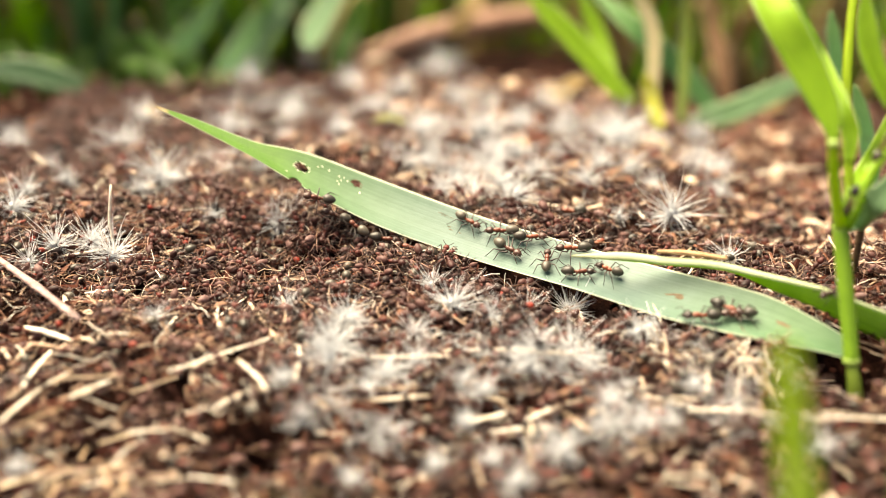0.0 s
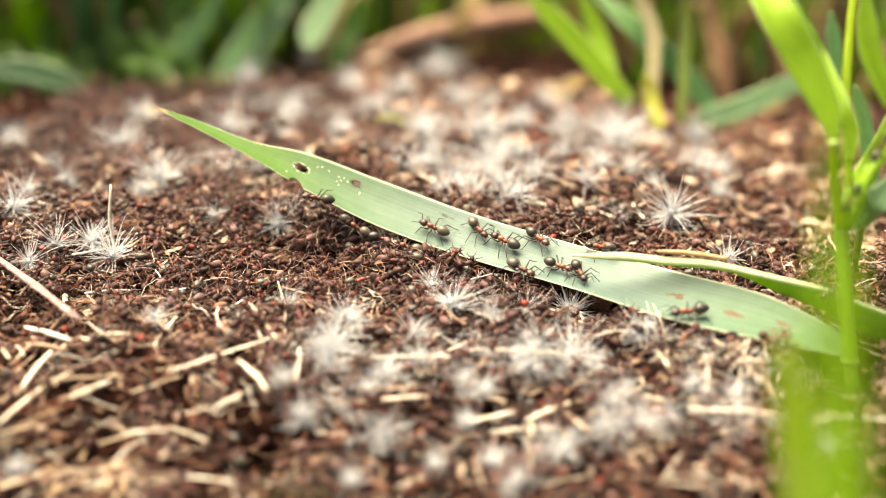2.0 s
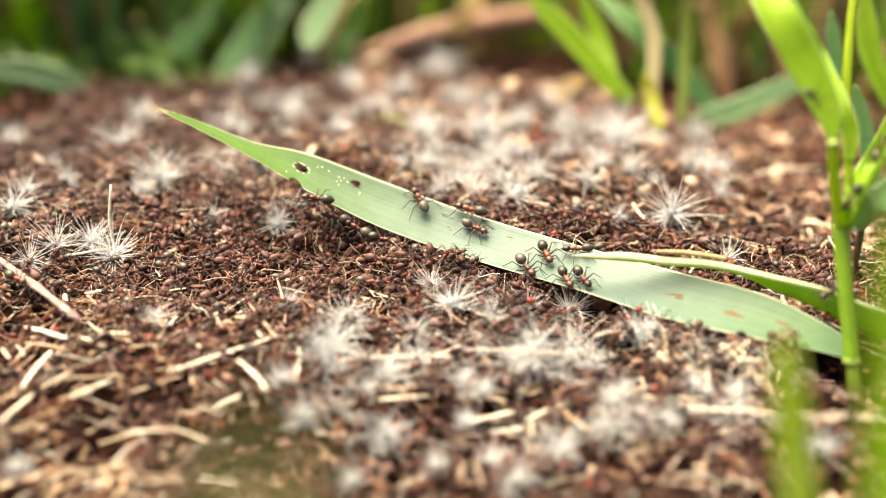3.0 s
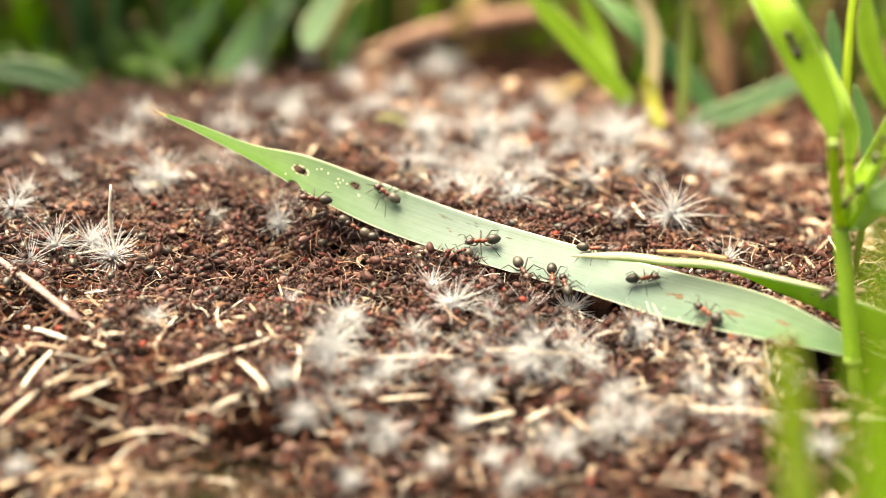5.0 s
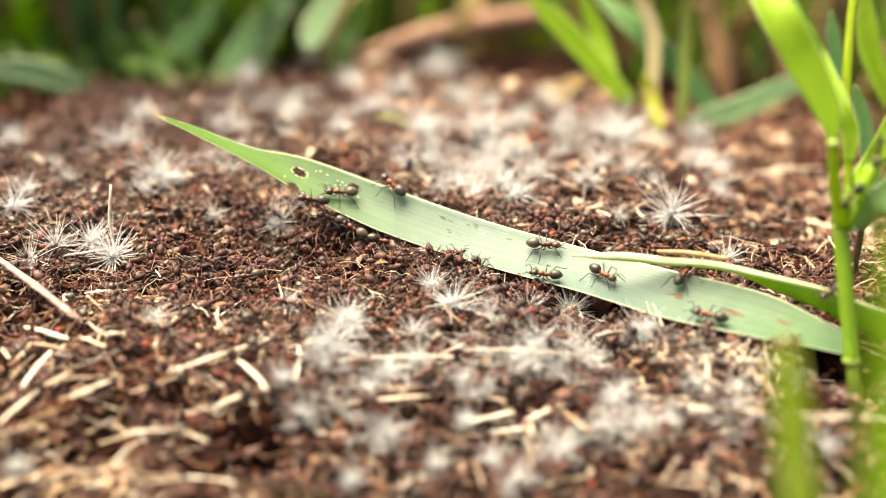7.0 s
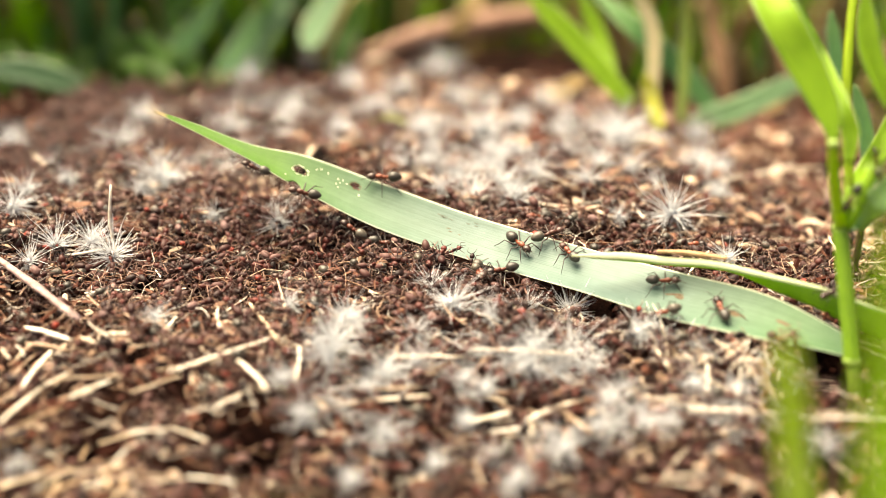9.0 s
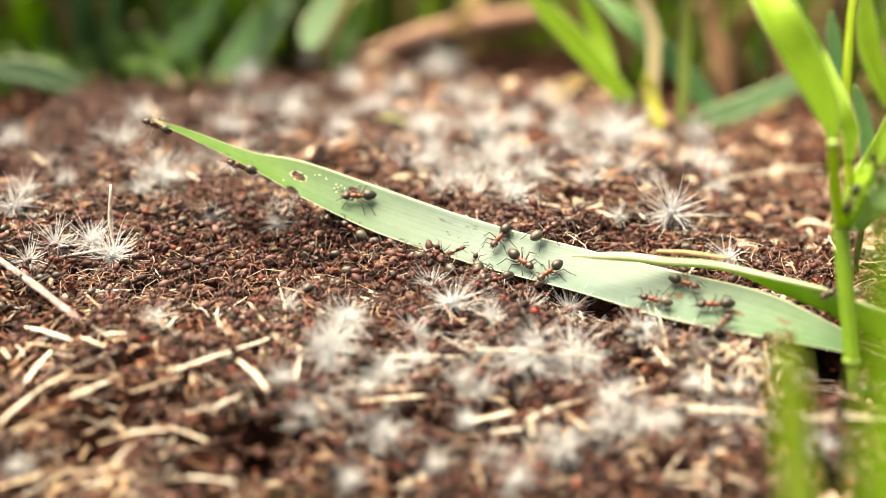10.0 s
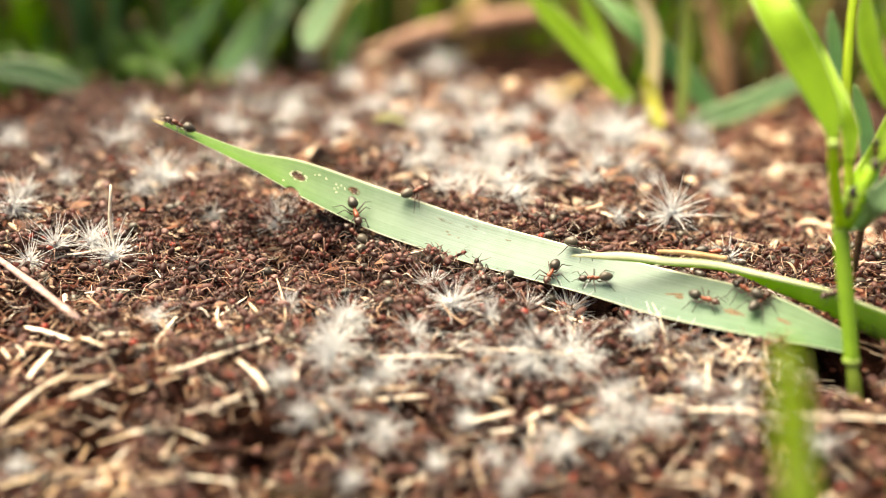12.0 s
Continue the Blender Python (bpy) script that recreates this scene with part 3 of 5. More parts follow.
def build_second_leaf():
    """The narrower leaf that crosses the long one: a pale ridge, its lower half folded under."""
    c = spline(np.array([(28.4, -20.9, 9.0), (35.5, -20.9, 8.6), (43.0, -21.9, 8.2), (52.8, -24.3, 8.4), (61.4, -27.9, 7.0), (69.4, -32.2, 6.2), (74.9, -34.2, 4.4), (83.0, -39.6, 2.7)]) * MM, 60)
    h = spline(np.array([(-0.03, -0.05, 0.45), (-0.07, -0.17, 0.76), (-0.12, -0.42, 0.83), (-1.71, -0.05, 1.00), (-1.30, -0.15, 1.90), (0.11, -0.48, 2.37), (-0.45, -0.19, 2.93), (-0.50, 0.11, 3.52)]) * MM, 60)
    v, f, uvs = lamina(c, h, 9, 0.25 * MM, 0.1)
    ob = new("crossing_leaf", mesh_of("crossing_leaf", v, f, FRESH_DARK, uvs=uvs))
    tagged(ob, "narrow green grass leaf with a pale folded edge", "leaf")
    e = spline(np.array([(24.6, -22.4, 9.9), (29.0, -23.2, 10.5), (35.1, -23.3, 10.5), (42.4, -24.5, 10.2), (50.6, -26.6, 10.6), (59.5, -30.2, 10.1), (68.9, -34.9, 9.8), (73.7, -36.6, 8.6), (81.7, -41.7, 7.5)]) * MM, 60)
    w = np.interp(np.linspace(0, 1, 60), [0, 0.10, 0.2, 0.5, 0.75, 1], [0.10, 0.55, 1.0, 0.9, 0.5, 0.3])[:, None] * np.array((0.15, 0.95, 0.30)) * MM
    v, f, uvs = lamina(e, w, 7, 0.35 * MM, -0.35)
    part("folded_edge", mesh_of("folded_edge", v, f, PALE, uvs=uvs), ob, "pale green rolled edge")
    return ob


FRESH_DARK = leaf_material("shaded_leaf", (0.33, 0.51, 0.10), (0.36, 0.53, 0.13), 0.58, 0.42, 14.0)
build_second_leaf()


# The blade near the lens, its foot out of view below, and a cut stub beside it.
near_blade = thing("grass_shoot", "bright green grass blade close to the lens, swaying", "grass")
NEAR_SPINE = [(-18.6, 27.9, 78.6), (-18.7, 23.3, 69.3), (-18.7, 18.1, 59.4), (-18.4, 12.1, 47.4), (-18.4, 8.0, 39.5), (-17.5, 4.5, 4.0), (-17.0, 4.0, -70.0)]
part("blade", blade_mesh("blade", NEAR_SPINE, 6.0, NEAR, n=42, face=(0, -1, 0.3), shape=(0.02, 0.20, 0.54, 0.90, 1.0, 1.0, 0.8), cup=0.15), near_blade)
stalk("midrib", NEAR_SPINE, (0.05, 0.25, 0.3, 0.3), NEAR, near_blade, "raised midrib", n=42, sides=6)
straight_leaf("grass_shoot", "short yellow-green grass blade standing before the mound", [(37.1, -126.4, 53.1), (38.1, -127.8, 47.1), (38.9, -129.4, 40.6), (40.0, -133.8, 26.8), (42.0, -137.0, -34.0)], 4.0, STUB, face=(0, -1, 0.3), shape=(0.6, 0.9, 1.0, 1.0, 0.9), group="near grass")
# Low shoots at the foot of the tall plant.
for tip, mid, foot, wide in (((72.0, -77.0, 14.0), (75.0, -77.5, 8.0), (79.0, -78.0, -9.0), 2.6), ((69.5, -82.0, 8.0), (72.5, -82.0, 3.0), (76.0, -82.0, -11.0), 2.2), ((77.0, -70.0, 12.0), (77.5, -71.0, 5.0), (80.0, -72.0, -8.0), 2.4)):
    straight_leaf("grass_shoot", "short light green shoot at the foot of the grass plant", [tip, mid, foot], wide, FRESH, face=(0, -1, 0.3), group="near grass")


# Fallen dry stem and brown scraps behind the mound.
def build_stick():
    ob = thing("stick", "thick dry brown stick lying behind the mound", "stick")
    stalk("stem", [(-30.3, 213.5, -32.5), (-7.0, 222.0, -26.8), (15.7, 228.9, -24.3), (36.8, 235.3, -22.9)], (3.3, 4.9, 5.1, 4.2), DRYBARK, ob)
    return ob


DRYBARK = grainy("dry_bark", [(0.3, (0.22, 0.11, 0.075)), (0.7, (0.42, 0.25, 0.18))], 120, 0.7, 0.3, relief=0.5, depth=0.0003)
build_stick()
# The tip of a blade below the lens that nods up into view.
low_blade = thing("grass_shoot", "olive green grass blade close to the lens, nodding", "grass")
LOW_SPINE = [(-1.5, 12.8, 38.6), (-1.5, 12.1, 37.3), (-1.8, 11.1, 35.1), (-2.1, 9.5, 32.0), (-8.0, -1.1, 0.0), (-7.4, 1.1, -37.6), (-8.0, 3.0, -117.0)]
part("blade", blade_mesh("blade", LOW_SPINE, 4.2, OLIVE, n=42, face=(0, -1, 0.3), shape=(0.5, 0.8, 1.0, 1.0, 1.0, 0.9, 0.8), cup=0.15), low_blade)
stalk("midrib", LOW_SPINE, (0.05, 0.2, 0.25), OLIVE, low_blade, "raised midrib", n=42, sides=6)
twig = thing("twig", "thin dark brown twig leaning on the stem", "twig")
stalk("stem", [(78.7, -24.9, 21.6), (78.0, -25.7, 17.9), (77.7, -26.3, 12.3), (78.1, -26.0, 8.5)], (0.35, 0.8, 0.7, 0.3), TWIG, twig)
stub_post = thing("twig", "short black twig stuck under the leaf", "twig")
stalk("stem", [(66.1, -43.1, 1.3), (66.7, -43.8, -2.3), (67.2, -45.9, -6.4)], (0.9, 1.1, 1.0), TWIG, stub_post)

# Curled dry leaves at the back of the mound.
for spine in ([(33.5, 119.0, -17.0), (36.5, 126.0, -11.5), (42.0, 131.0, -10.5), (48.0, 134.0, -16.0)],
              [(31.2, 118.4, -14.2), (32.8, 122.8, -12.3), (34.4, 127.3, -12.3), (36.0, 131.6, -14.2)],
              [(78.3, 123.8, -23.5), (83.4, 120.8, -20.7), (88.7, 117.7, -20.7), (93.9, 114.8, -23.5)],
              [(103.3, 162.4, -34.4), (107.3, 165.8, -32.3), (111.5, 169.3, -32.3), (115.6, 172.7, -34.4)],
              [(114.1, 283.8, -67.9), (112.7, 291.6, -63.7), (111.3, 299.6, -63.7), (109.9, 307.4, -67.9)],
              [(59.1, 70.6, -8.6), (55.6, 72.6, -7.0), (52.1, 74.7, -7.0), (48.7, 76.6, -8.6)],
              [(-78.8, 85.8, -8.5), (-78.3, 88.7, -4.9), (-77.8, 91.7, -4.9), (-77.2, 94.6, -8.5)]):
    straight_leaf("dry_leaf", "curled dry brown leaf lying on the mound", spine, 4.5, DRYBLADE, face=(0.2, -0.3, 0.9), shape=(0.2, 0.9, 1.0, 0.8, 0.3), group="dry leaves on the mound", cup=0.5)
straight_leaf("leaf_scrap", "small torn scrap of fresh green leaf", [(-19.3, 88.4, -6.6), (-14.3, 89.4, -5.6), (-9.3, 88.4, -7.6)], 2.2, OLIVE, face=(0, -0.3, 0.9), group="leaf scraps")
ORANGE = grainy("orange_scrap", [(0.3, (0.50, 0.24, 0.06)), (0.7, (0.66, 0.36, 0.12))], 400, 0.7, 0.3, relief=0.4, depth=0.0002)
straight_leaf("leaf_scrap", "small orange-tan scrap of dry leaf standing on the mound", [(-78.2, 93.0, -5.0), (-77.6, 91.6, -8.0), (-76.6, 89.0, -12.0)], 3.2, ORANGE, face=(0, -1, 0.3), shape=(0.6, 1.0, 1.0, 0.9, 0.6), group="leaf scraps", n=10)
TAN_STRAW = grainy("tan_straw", [(0.3, (0.42, 0.25, 0.12)), (0.7, (0.58, 0.38, 0.21))], 500, 0.6, 0.3, relief=0.3, depth=0.0001)
leaf_straw = thing("straw", "tan dry straw resting along the crossing leaf", "straw", "straws on the mound")
stalk("stem", [(40.6, -23.6, 11.5), (45.0, -24.2, 11.6), (49.1, -25.3, 11.6), (53.4, -26.6, 11.5)], (0.3, 0.5, 0.5, 0.4), TAN_STRAW, leaf_straw)


def build_far_grass():
    """The dense sward behind the mound."""
    rng = np.random.default_rng(11)
    sets = ((DARKBLADE, 740), (COOL, 300), (FRESH, 420), (DRYBLADE, 560))
    names = ("deep green grass", "cool green grass", "light green grass", "dry brown grass")
    for (mat, count), words in zip(sets, names):
        vs, fs, us, o = [], [], [], 0
        for _ in range(count):
            x, y = rng.uniform(-0.30, 0.30), 0.215 + 0.36 * rng.random() ** 1.4
            if mat is DARKBLADE and x > 0.01 and rng.random() < 0.85:
                continue
            if x < -0.03 and mat in (FRESH, COOL) and rng.random() < 0.55:
                y = 0.200 + 0.5 * (y - 0.215)
            if x > 0.02 and mat is DRYBLADE and rng.random() < 0.45:
                y = 0.200 + 0.4 * (y - 0.215)
            if -0.04 < x < 0.055 and y < 0.27:
                continue
            if x > 0.06 and y < 0.16:
                y += 0.04
            h = rng.uniform(0.04, 0.14) * (0.45 if mat is DRYBLADE and rng.random() < 0.6 else 1.0)
            lean = rng.uniform(-0.6, 0.6)
            away = rng.uniform(-0.5, 0.3)
            z = float(ground_z(x, y)) - 0.003
            c = spline([(x + lean * h, y + away * h, z + h * 0.85), (x + 0.45 * lean * h, y + 0.4 * away * h, z + h * 0.6), (x, y, z)], 12)
            tang = np.gradient(c, axis=0)
            a = rng.uniform(-1.1, 1.1)
            half = np.cross(tang, np.array([math.sin(a), -math.cos(a), 0.5]))
            half /= np.linalg.norm(half, axis=1)[:, None]
            w = np.interp(np.linspace(0, 1, 12), [0, 0.3, 0.7, 1], [0.1, 0.9, 1.0, 0.6]) * rng.uniform(0.0015, 0.0036)
            v, f, uv = lamina(c, half * w[:, None], 4, 0.2 * MM, 0.25)
            vs.append(v)
            us.append(uv)
            fs += [tuple(i + o for i in q) for q in f]
            o += len(v)
        ob = new("grass", mesh_of("grass", np.vstack(vs), fs, mat, uvs=np.vstack(us)))
        tagged(ob, words + " growing thickly behind the mound", "grass", kind="stuff")


build_far_grass()


def build_edge_grass():
    """Short shaded shoots where the sward meets the mound."""
    rng = np.random.default_rng(12)
    pieces, us = [], []
    for _ in range(110):
        x = rng.uniform(-0.19, -0.085)
        y = rng.uniform(0.14, 0.21) + 0.35 * max(0.0, x + 0.13)
        h, lean, away = rng.uniform(0.008, 0.020), rng.uniform(-0.7, 0.7), rng.uniform(-0.5, 0.3)
        z = float(ground_z(x, y)) - 0.002
        c = spline([(x + lean * h, y + away * h, z + h * 0.85), (x + 0.45 * lean * h, y + 0.4 * away * h, z + h * 0.6), (x, y, z)], 8)
        half = np.cross(np.gradient(c, axis=0), np.array([rng.uniform(-0.8, 0.8), -0.6, 0.5]))
        half /= np.linalg.norm(half, axis=1)[:, None]
        v, f, uv = lamina(c, half * (np.array([0.1, 0.5, 0.9, 1.0, 1.0, 0.9, 0.8, 0.6]) * rng.uniform(0.001, 0.0024))[:, None], 4, 0.2 * MM, 0.25)
        pieces.append((v, f))
        us.append(uv)
    v, f = join(pieces)
    ob = new("grass", mesh_of("grass", v, f, DARKBLADE, uvs=np.vstack(us)))
    tagged(ob, "short dark green grass at the edge of the mound", "grass", kind="stuff")


build_edge_grass()


# ---- straws and seed tufts ----
def straw_mesh(name, length, width, seed, flat=0.7, bend=0.05):
    rng = np.random.default_rng(seed)
    n = 7
    x = np.linspace(-0.5, 0.5, n) * length * MM
    y = bend * length * MM * np.cos(np.linspace(-1.4, 1.4, n)) + rng.normal(0, 0.011, n) * length * MM * 0.4
    z = rng.normal(0, 0.004, n) * length * MM
    r = width * MM * 0.42 * np.array([0.6, 0.92, 1.0, 1.03, 1.0, 0.95, 0.7]) * rng.uniform(0.78, 1.14, n)
    v, f = tube(np.c_[x, y, z], r, 6, flat * rng.uniform(0.4, 1.0))
    return mesh_of(name, v, f, STRAW)


def put_straw(x, y, turn, length, width, pitch=0.0, lift=0.9, seed=0, mat=None, label="pale dry straw lying on the ant mound"):
    along = np.linspace(-0.4, 0.4, 5) * length
    top = ground_z((x + along * math.cos(radians(turn))) * MM, (y + along * math.sin(radians(turn))) * MM).max()
    lift += (float(top) - float(ground_z(x * MM, y * MM))) / MM
    ob = new("straw", straw_mesh("straw", length, width, seed, bend=0.01 + 0.06 * ((seed * 7) % 5) / 5))
    if mat:
        ob.data.materials[0] = mat
    ob.matrix_basis = on_ground(x, y, turn, lift, pitch)
    return tagged(ob, label, "straw", "straws on the mound")


WHITE_STRAW = grainy("bleached_straw", [(0.3, (0.74, 0.66, 0.56)), (0.7, (0.86, 0.80, 0.72))], 160, 0.6, 0.35, relief=0.5, depth=0.0002, grime=(0.66, 0.56, 0.46))
MAUVE_STRAW = grainy("weathered_stalk", [(0.3, (0.24, 0.15, 0.145)), (0.7, (0.40, 0.285, 0.265))], 120, 0.6, 0.35, relief=0.6, depth=0.0003, grime=(0.55, 0.48, 0.44))
put_straw(-77.6, -26.5, -48, 34.0, 2.1, lift=3.4, seed=605, mat=MAUVE_STRAW, label="thick greyish pink dry stalk lying on the mound")
put_straw(-67.2, -2.6, 95, 16.5, 0.85, -78, 6.6, 602, WHITE_STRAW, "bleached straw standing upright in the mound")
put_straw(-73.6, -5.5, 18, 20.0, 1.0, -2, 1.6, 603, WHITE_STRAW, "bleached straw with seed tufts caught on it")
for k, row in enumerate(((-4.5, -47.0, 1, 17.0, 0.62), (14.0, -48.2, -5, 20.0, 0.58), (49.0, -63.6, -7, 16.0, 0.95), (68.0, -66.2, -3, 17.0, 0.62))):
    put_straw(*row, lift=3.2, seed=610 + k, mat=WHITE_STRAW, label="long bleached straw lying across the mound")
# Straws that can be told apart: place, heading, length, width and tilt, in mm and degrees.
for k, row in enumerate(((-38.9, -49.8, 35, 19.9, 0.85),
        (-71.0, -50.8, 81, 12.3, 1.2),
        (-69.4, -59.4, 65, 17.9, 0.8),
        (-71.9, -39.4, -26, 11.4, 1.3),
        (-71.4, -42.6, -17, 9.3, 1.1),
        (-62.3, -44.8, -33, 6.4, 0.95),
        (-58.8, -42.8, 1, 5.0, 0.85),
        (-65.6, -20.5, 9, 8.6, 0.8),
        (-51.6, -21.2, 16, 3.3, 0.6),
        (-32.4, -57.4, -58, 11.6, 0.95),
        (-33.2, -35.4, -64, 16.0, 1.0),
        (-25.6, -50.6, -87, 12.0, 0.6),
        (-36.2, -61.8, 44, 5.2, 0.95),
        (-59.6, -58.4, 40, 7.7, 0.85),
        (-31.0, -27.9, -79, 18.0, 0.55),
        (-33.8, -39.0, -68, 5.5, 0.85),
        (-28.4, -25.3, -28, 6.0, 0.48))):
    put_straw(*row, lift=2.9, seed=k, mat=None if k % 3 else WHITE_STRAW)
for k, row in enumerate(((8.3, -60.2, 21, 8.4, 1.2),
        (8.9, -57.4, -18, 4.1, 0.8),
        (15.3, -63.4, 84, 7.1, 0.65),
        (26.1, -23.8, -83, 11.0, 0.38),
        (39.4, -38.6, -90, 20.0, 0.45),
        (5.7, -73.4, -80, 7.9, 0.42),
        (-56.8, -14.3, -62, 3.6, 0.42),
        (-75.2, -44.6, 78, 5.6, 0.8),
        (-42.0, -66.9, -29, 8.1, 0.62),
        (-48.6, -67.1, 9, 6.7, 0.62))):
    put_straw(*row, lift=2.9, seed=k + 480, mat=None if k % 3 else WHITE_STRAW)
for k, row in enumerate(((-10.5, -57.8, 10, 16.6, 0.9, 0),
        (45.5, -52.4, -98, 14.4, 0.5, 0),
        (38.9, -43.3, -86, 17.6, 0.52, 0),
        (84.5, 63.5, 16, 26.0, 0.98, 0),
        (-65.9, -52.1, 65, 6.2, 0.75, 0),
        (-72.4, -56.1, 57, 9.9, 0.83, 0),
        (50.7, -65.4, -60, 6.8, 0.42, 0),
        (65.1, -63.0, -6, 16.8, 0.56, 0),
        (-78.8, 26.9, 79, 10.5, 0.98, 0),
        (-69.8, 109.2, 90, 4.8, 1.77, -74),
        (-81.6, -2.5, 7, 10.2, 0.99, 0),
        (-68.1, -25.2, 5, 11.7, 0.83, 0))):
    put_straw(*row[:5], pitch=row[5], lift=1.8 if row[5] == 0 else 0.42 * row[3], seed=k + 15)
for k, row in enumerate(((-53.8, 83.4, 90, 9.6, 0.65, -74),
        (66.4, -34.3, -68, 13.4, 0.45, 0),
        (13.8, -63.5, 6, 11.5, 0.72, 0),
        (-42.2, -50.5, 27, 9.8, 0.67, 0),
        (-74.8, -46.4, 76, 8.0, 0.77, 0),
        (42.4, -59.1, -13, 6.7, 0.74, 0),
        (31.0, -39.5, 15, 7.7, 0.44, 0),
        (-6.1, -10.1, 29, 7.7, 0.48, 0),
        (24.5, -37.4, -84, 10.5, 0.44, 0),
        (-52.5, -33.8, 26, 7.5, 0.54, 0),
        (52.4, -48.5, -66, 17.3, 0.76, 0),
        (56.3, -51.6, -62, 7.6, 0.59, 0))):
    put_straw(*row[:5], pitch=row[5], lift=1.8 if row[5] == 0 else 0.42 * row[3], seed=k + 30)
for k, row in enumerate(((-73.7, -57.4, 66, 6.9, 0.82),
        (-71.0, -67.6, 40, 5.1, 0.57),
        (-61.4, -58.8, 36, 4.3, 0.74),
        (-47.4, -54.8, 31, 5.0, 0.66),
        (-35.4, -60.4, 49, 4.8, 0.57),
        (-31.2, -58.4, -54, 2.6, 0.57),
        (-59.3, -40.0, 9, 4.7, 0.52),
        (-70.4, -60.4, 65, 7.4, 0.57),
        (-51.3, -56.9, 31, 5.1, 0.58),
        (33.2, -54.2, 16, 7.3, 0.5))):
    put_straw(*row, lift=2.1, seed=k + 400)
for k, row in enumerate(((38.4, -46.9, -76, 8.1, 0.77),
        (28.0, -38.9, 79, 8.6, 0.35),
        (41.1, -57.3, -9, 6.1, 0.66),
        (47.5, -77.2, -39, 4.6, 0.45),
        (64.4, -73.7, -68, 6.9, 0.31),
        (79.2, -37.7, -39, 5.0, 0.44),
        (80.0, -39.4, -36, 3.1, 0.35),
        (71.4, -38.2, -8, 3.4, 0.54),
        (71.8, -38.8, -13, 3.1, 0.45),
        (68.8, -39.2, 27, 4.5, 0.36),
        (71.6, -39.6, -60, 0.8, 0.36),
        (50.5, -49.4, -15, 3.9, 0.51),
        (51.4, -46.4, -71, 7.1, 0.77),
        (45.1, -48.0, -88, 5.3, 0.51),
        (43.6, -39.6, 36, 7.6, 0.35),
        (13.9, -67.8, -86, 11.9, 0.42))):
    put_straw(*row, lift=2.1, seed=k + 416)
for k, row in enumerate(((10.4, -59.4, 16, 4.3, 0.66),
        (20.1, -66.8, 70, 8.4, 0.31),
        (33.8, -71.6, 24, 10.6, 0.41),
        (-19.0, -69.7, -57, 7.4, 0.46),
        (-62.2, -72.5, 14, 9.0, 0.61),
        (-53.6, -75.8, 22, 8.3, 0.6),
        (-37.2, -75.5, -10, 8.4, 0.6),
        (-68.0, -74.6, 25, 7.2, 0.6),
        (-44.8, -76.3, 10, 7.2, 0.55),
        (-5.0, -73.8, 28, 6.2, 0.45),
        (31.8, -71.9, 40, 5.1, 0.51),
        (39.6, -75.9, 3, 7.3, 0.6),
        (19.8, -74.0, 18, 7.9, 0.51),
        (-78.4, 29.3, 80, 18.7, 0.66),
        (33.2, 26.4, -52, 12.8, 0.76))):
    put_straw(*row, lift=2.1, seed=k + 432)
for k, row in enumerate(((-7.2, 42.6, -23, 8.8, 0.91),
        (-24.3, 58.4, 49, 11.8, 0.83),
        (10.0, 86.8, -44, 12.3, 1.03),
        (31.8, 124.4, 10, 12.1, 1.28),
        (67.1, 45.8, 40, 15.3, 0.7),
        (82.7, 64.8, 32, 18.4, 0.74),
        (-55.8, 28.8, -58, 14.0, 0.55),
        (-94.5, 44.5, -53, 17.8, 0.69),
        (-46.0, 5.0, 48, 6.3, 0.51),
        (41.7, 36.2, 62, 14.7, 0.67),
        (80.8, -3.8, -92, 13.8, 0.7),
        (80.6, 3.0, 57, 10.0, 0.92))):
    put_straw(*row, lift=2.1, seed=k + 448)
rng = random.Random(18)
for k in range(24):
    a = rng.uniform(38, 58)
    put_straw(a, -26 - 0.52 * (a - 26) + rng.uniform(-17, -6), rng.choice((-100, -75, -60, 20, 60, 110)) + rng.uniform(-20, 20), rng.uniform(5, 14), rng.uniform(0.2, 0.4), rng.uniform(-14, 14), rng.uniform(1.2, 2.8), 700 + k, WHITE_STRAW if k % 6 == 0 else None)
TAN = grainy("tan_strip", [(0.2, (0.42, 0.28, 0.17)), (0.8, (0.68, 0.53, 0.37))], 300, 0.7, 0.3, per="object", relief=0.4, depth=0.0002)
for k in range(16):
    put_straw(rng.uniform(-74, -50), rng.uniform(-80, -64), rng.uniform(20, 110), rng.uniform(4, 9), rng.uniform(0.5, 0.8), rng.uniform(-6, 6), rng.uniform(1.8, 3.0), 760 + k, TAN, "flat tan strip of dry grass at the mound's near edge")
rng = random.Random(8)
for k in range(70):
    a, b = rng.uniform(-75, 75), rng.uniform(-64, 40)
    if math.hypot(a - 71, b + 47) < 12 or (b > -38 - 0.35 * a and b < -8 - 0.35 * a and rng.random() < 0.75):
        continue
    put_straw(a, b, rng.uniform(0, 180), rng.uniform(4, 15), rng.uniform(0.35, 1.0), rng.uniform(-14, 14), rng.uniform(0.6, 1.8), 100 + k)
for k in range(18):
    put_straw(rng.uniform(-78, -44) if k % 3 else rng.uniform(5, 70), rng.uniform(-88, -68), rng.uniform(0, 180), rng.uniform(5, 13), rng.uniform(0.3, 0.6), rng.uniform(-14, 14), rng.uniform(1.4, 2.4), 300 + k)


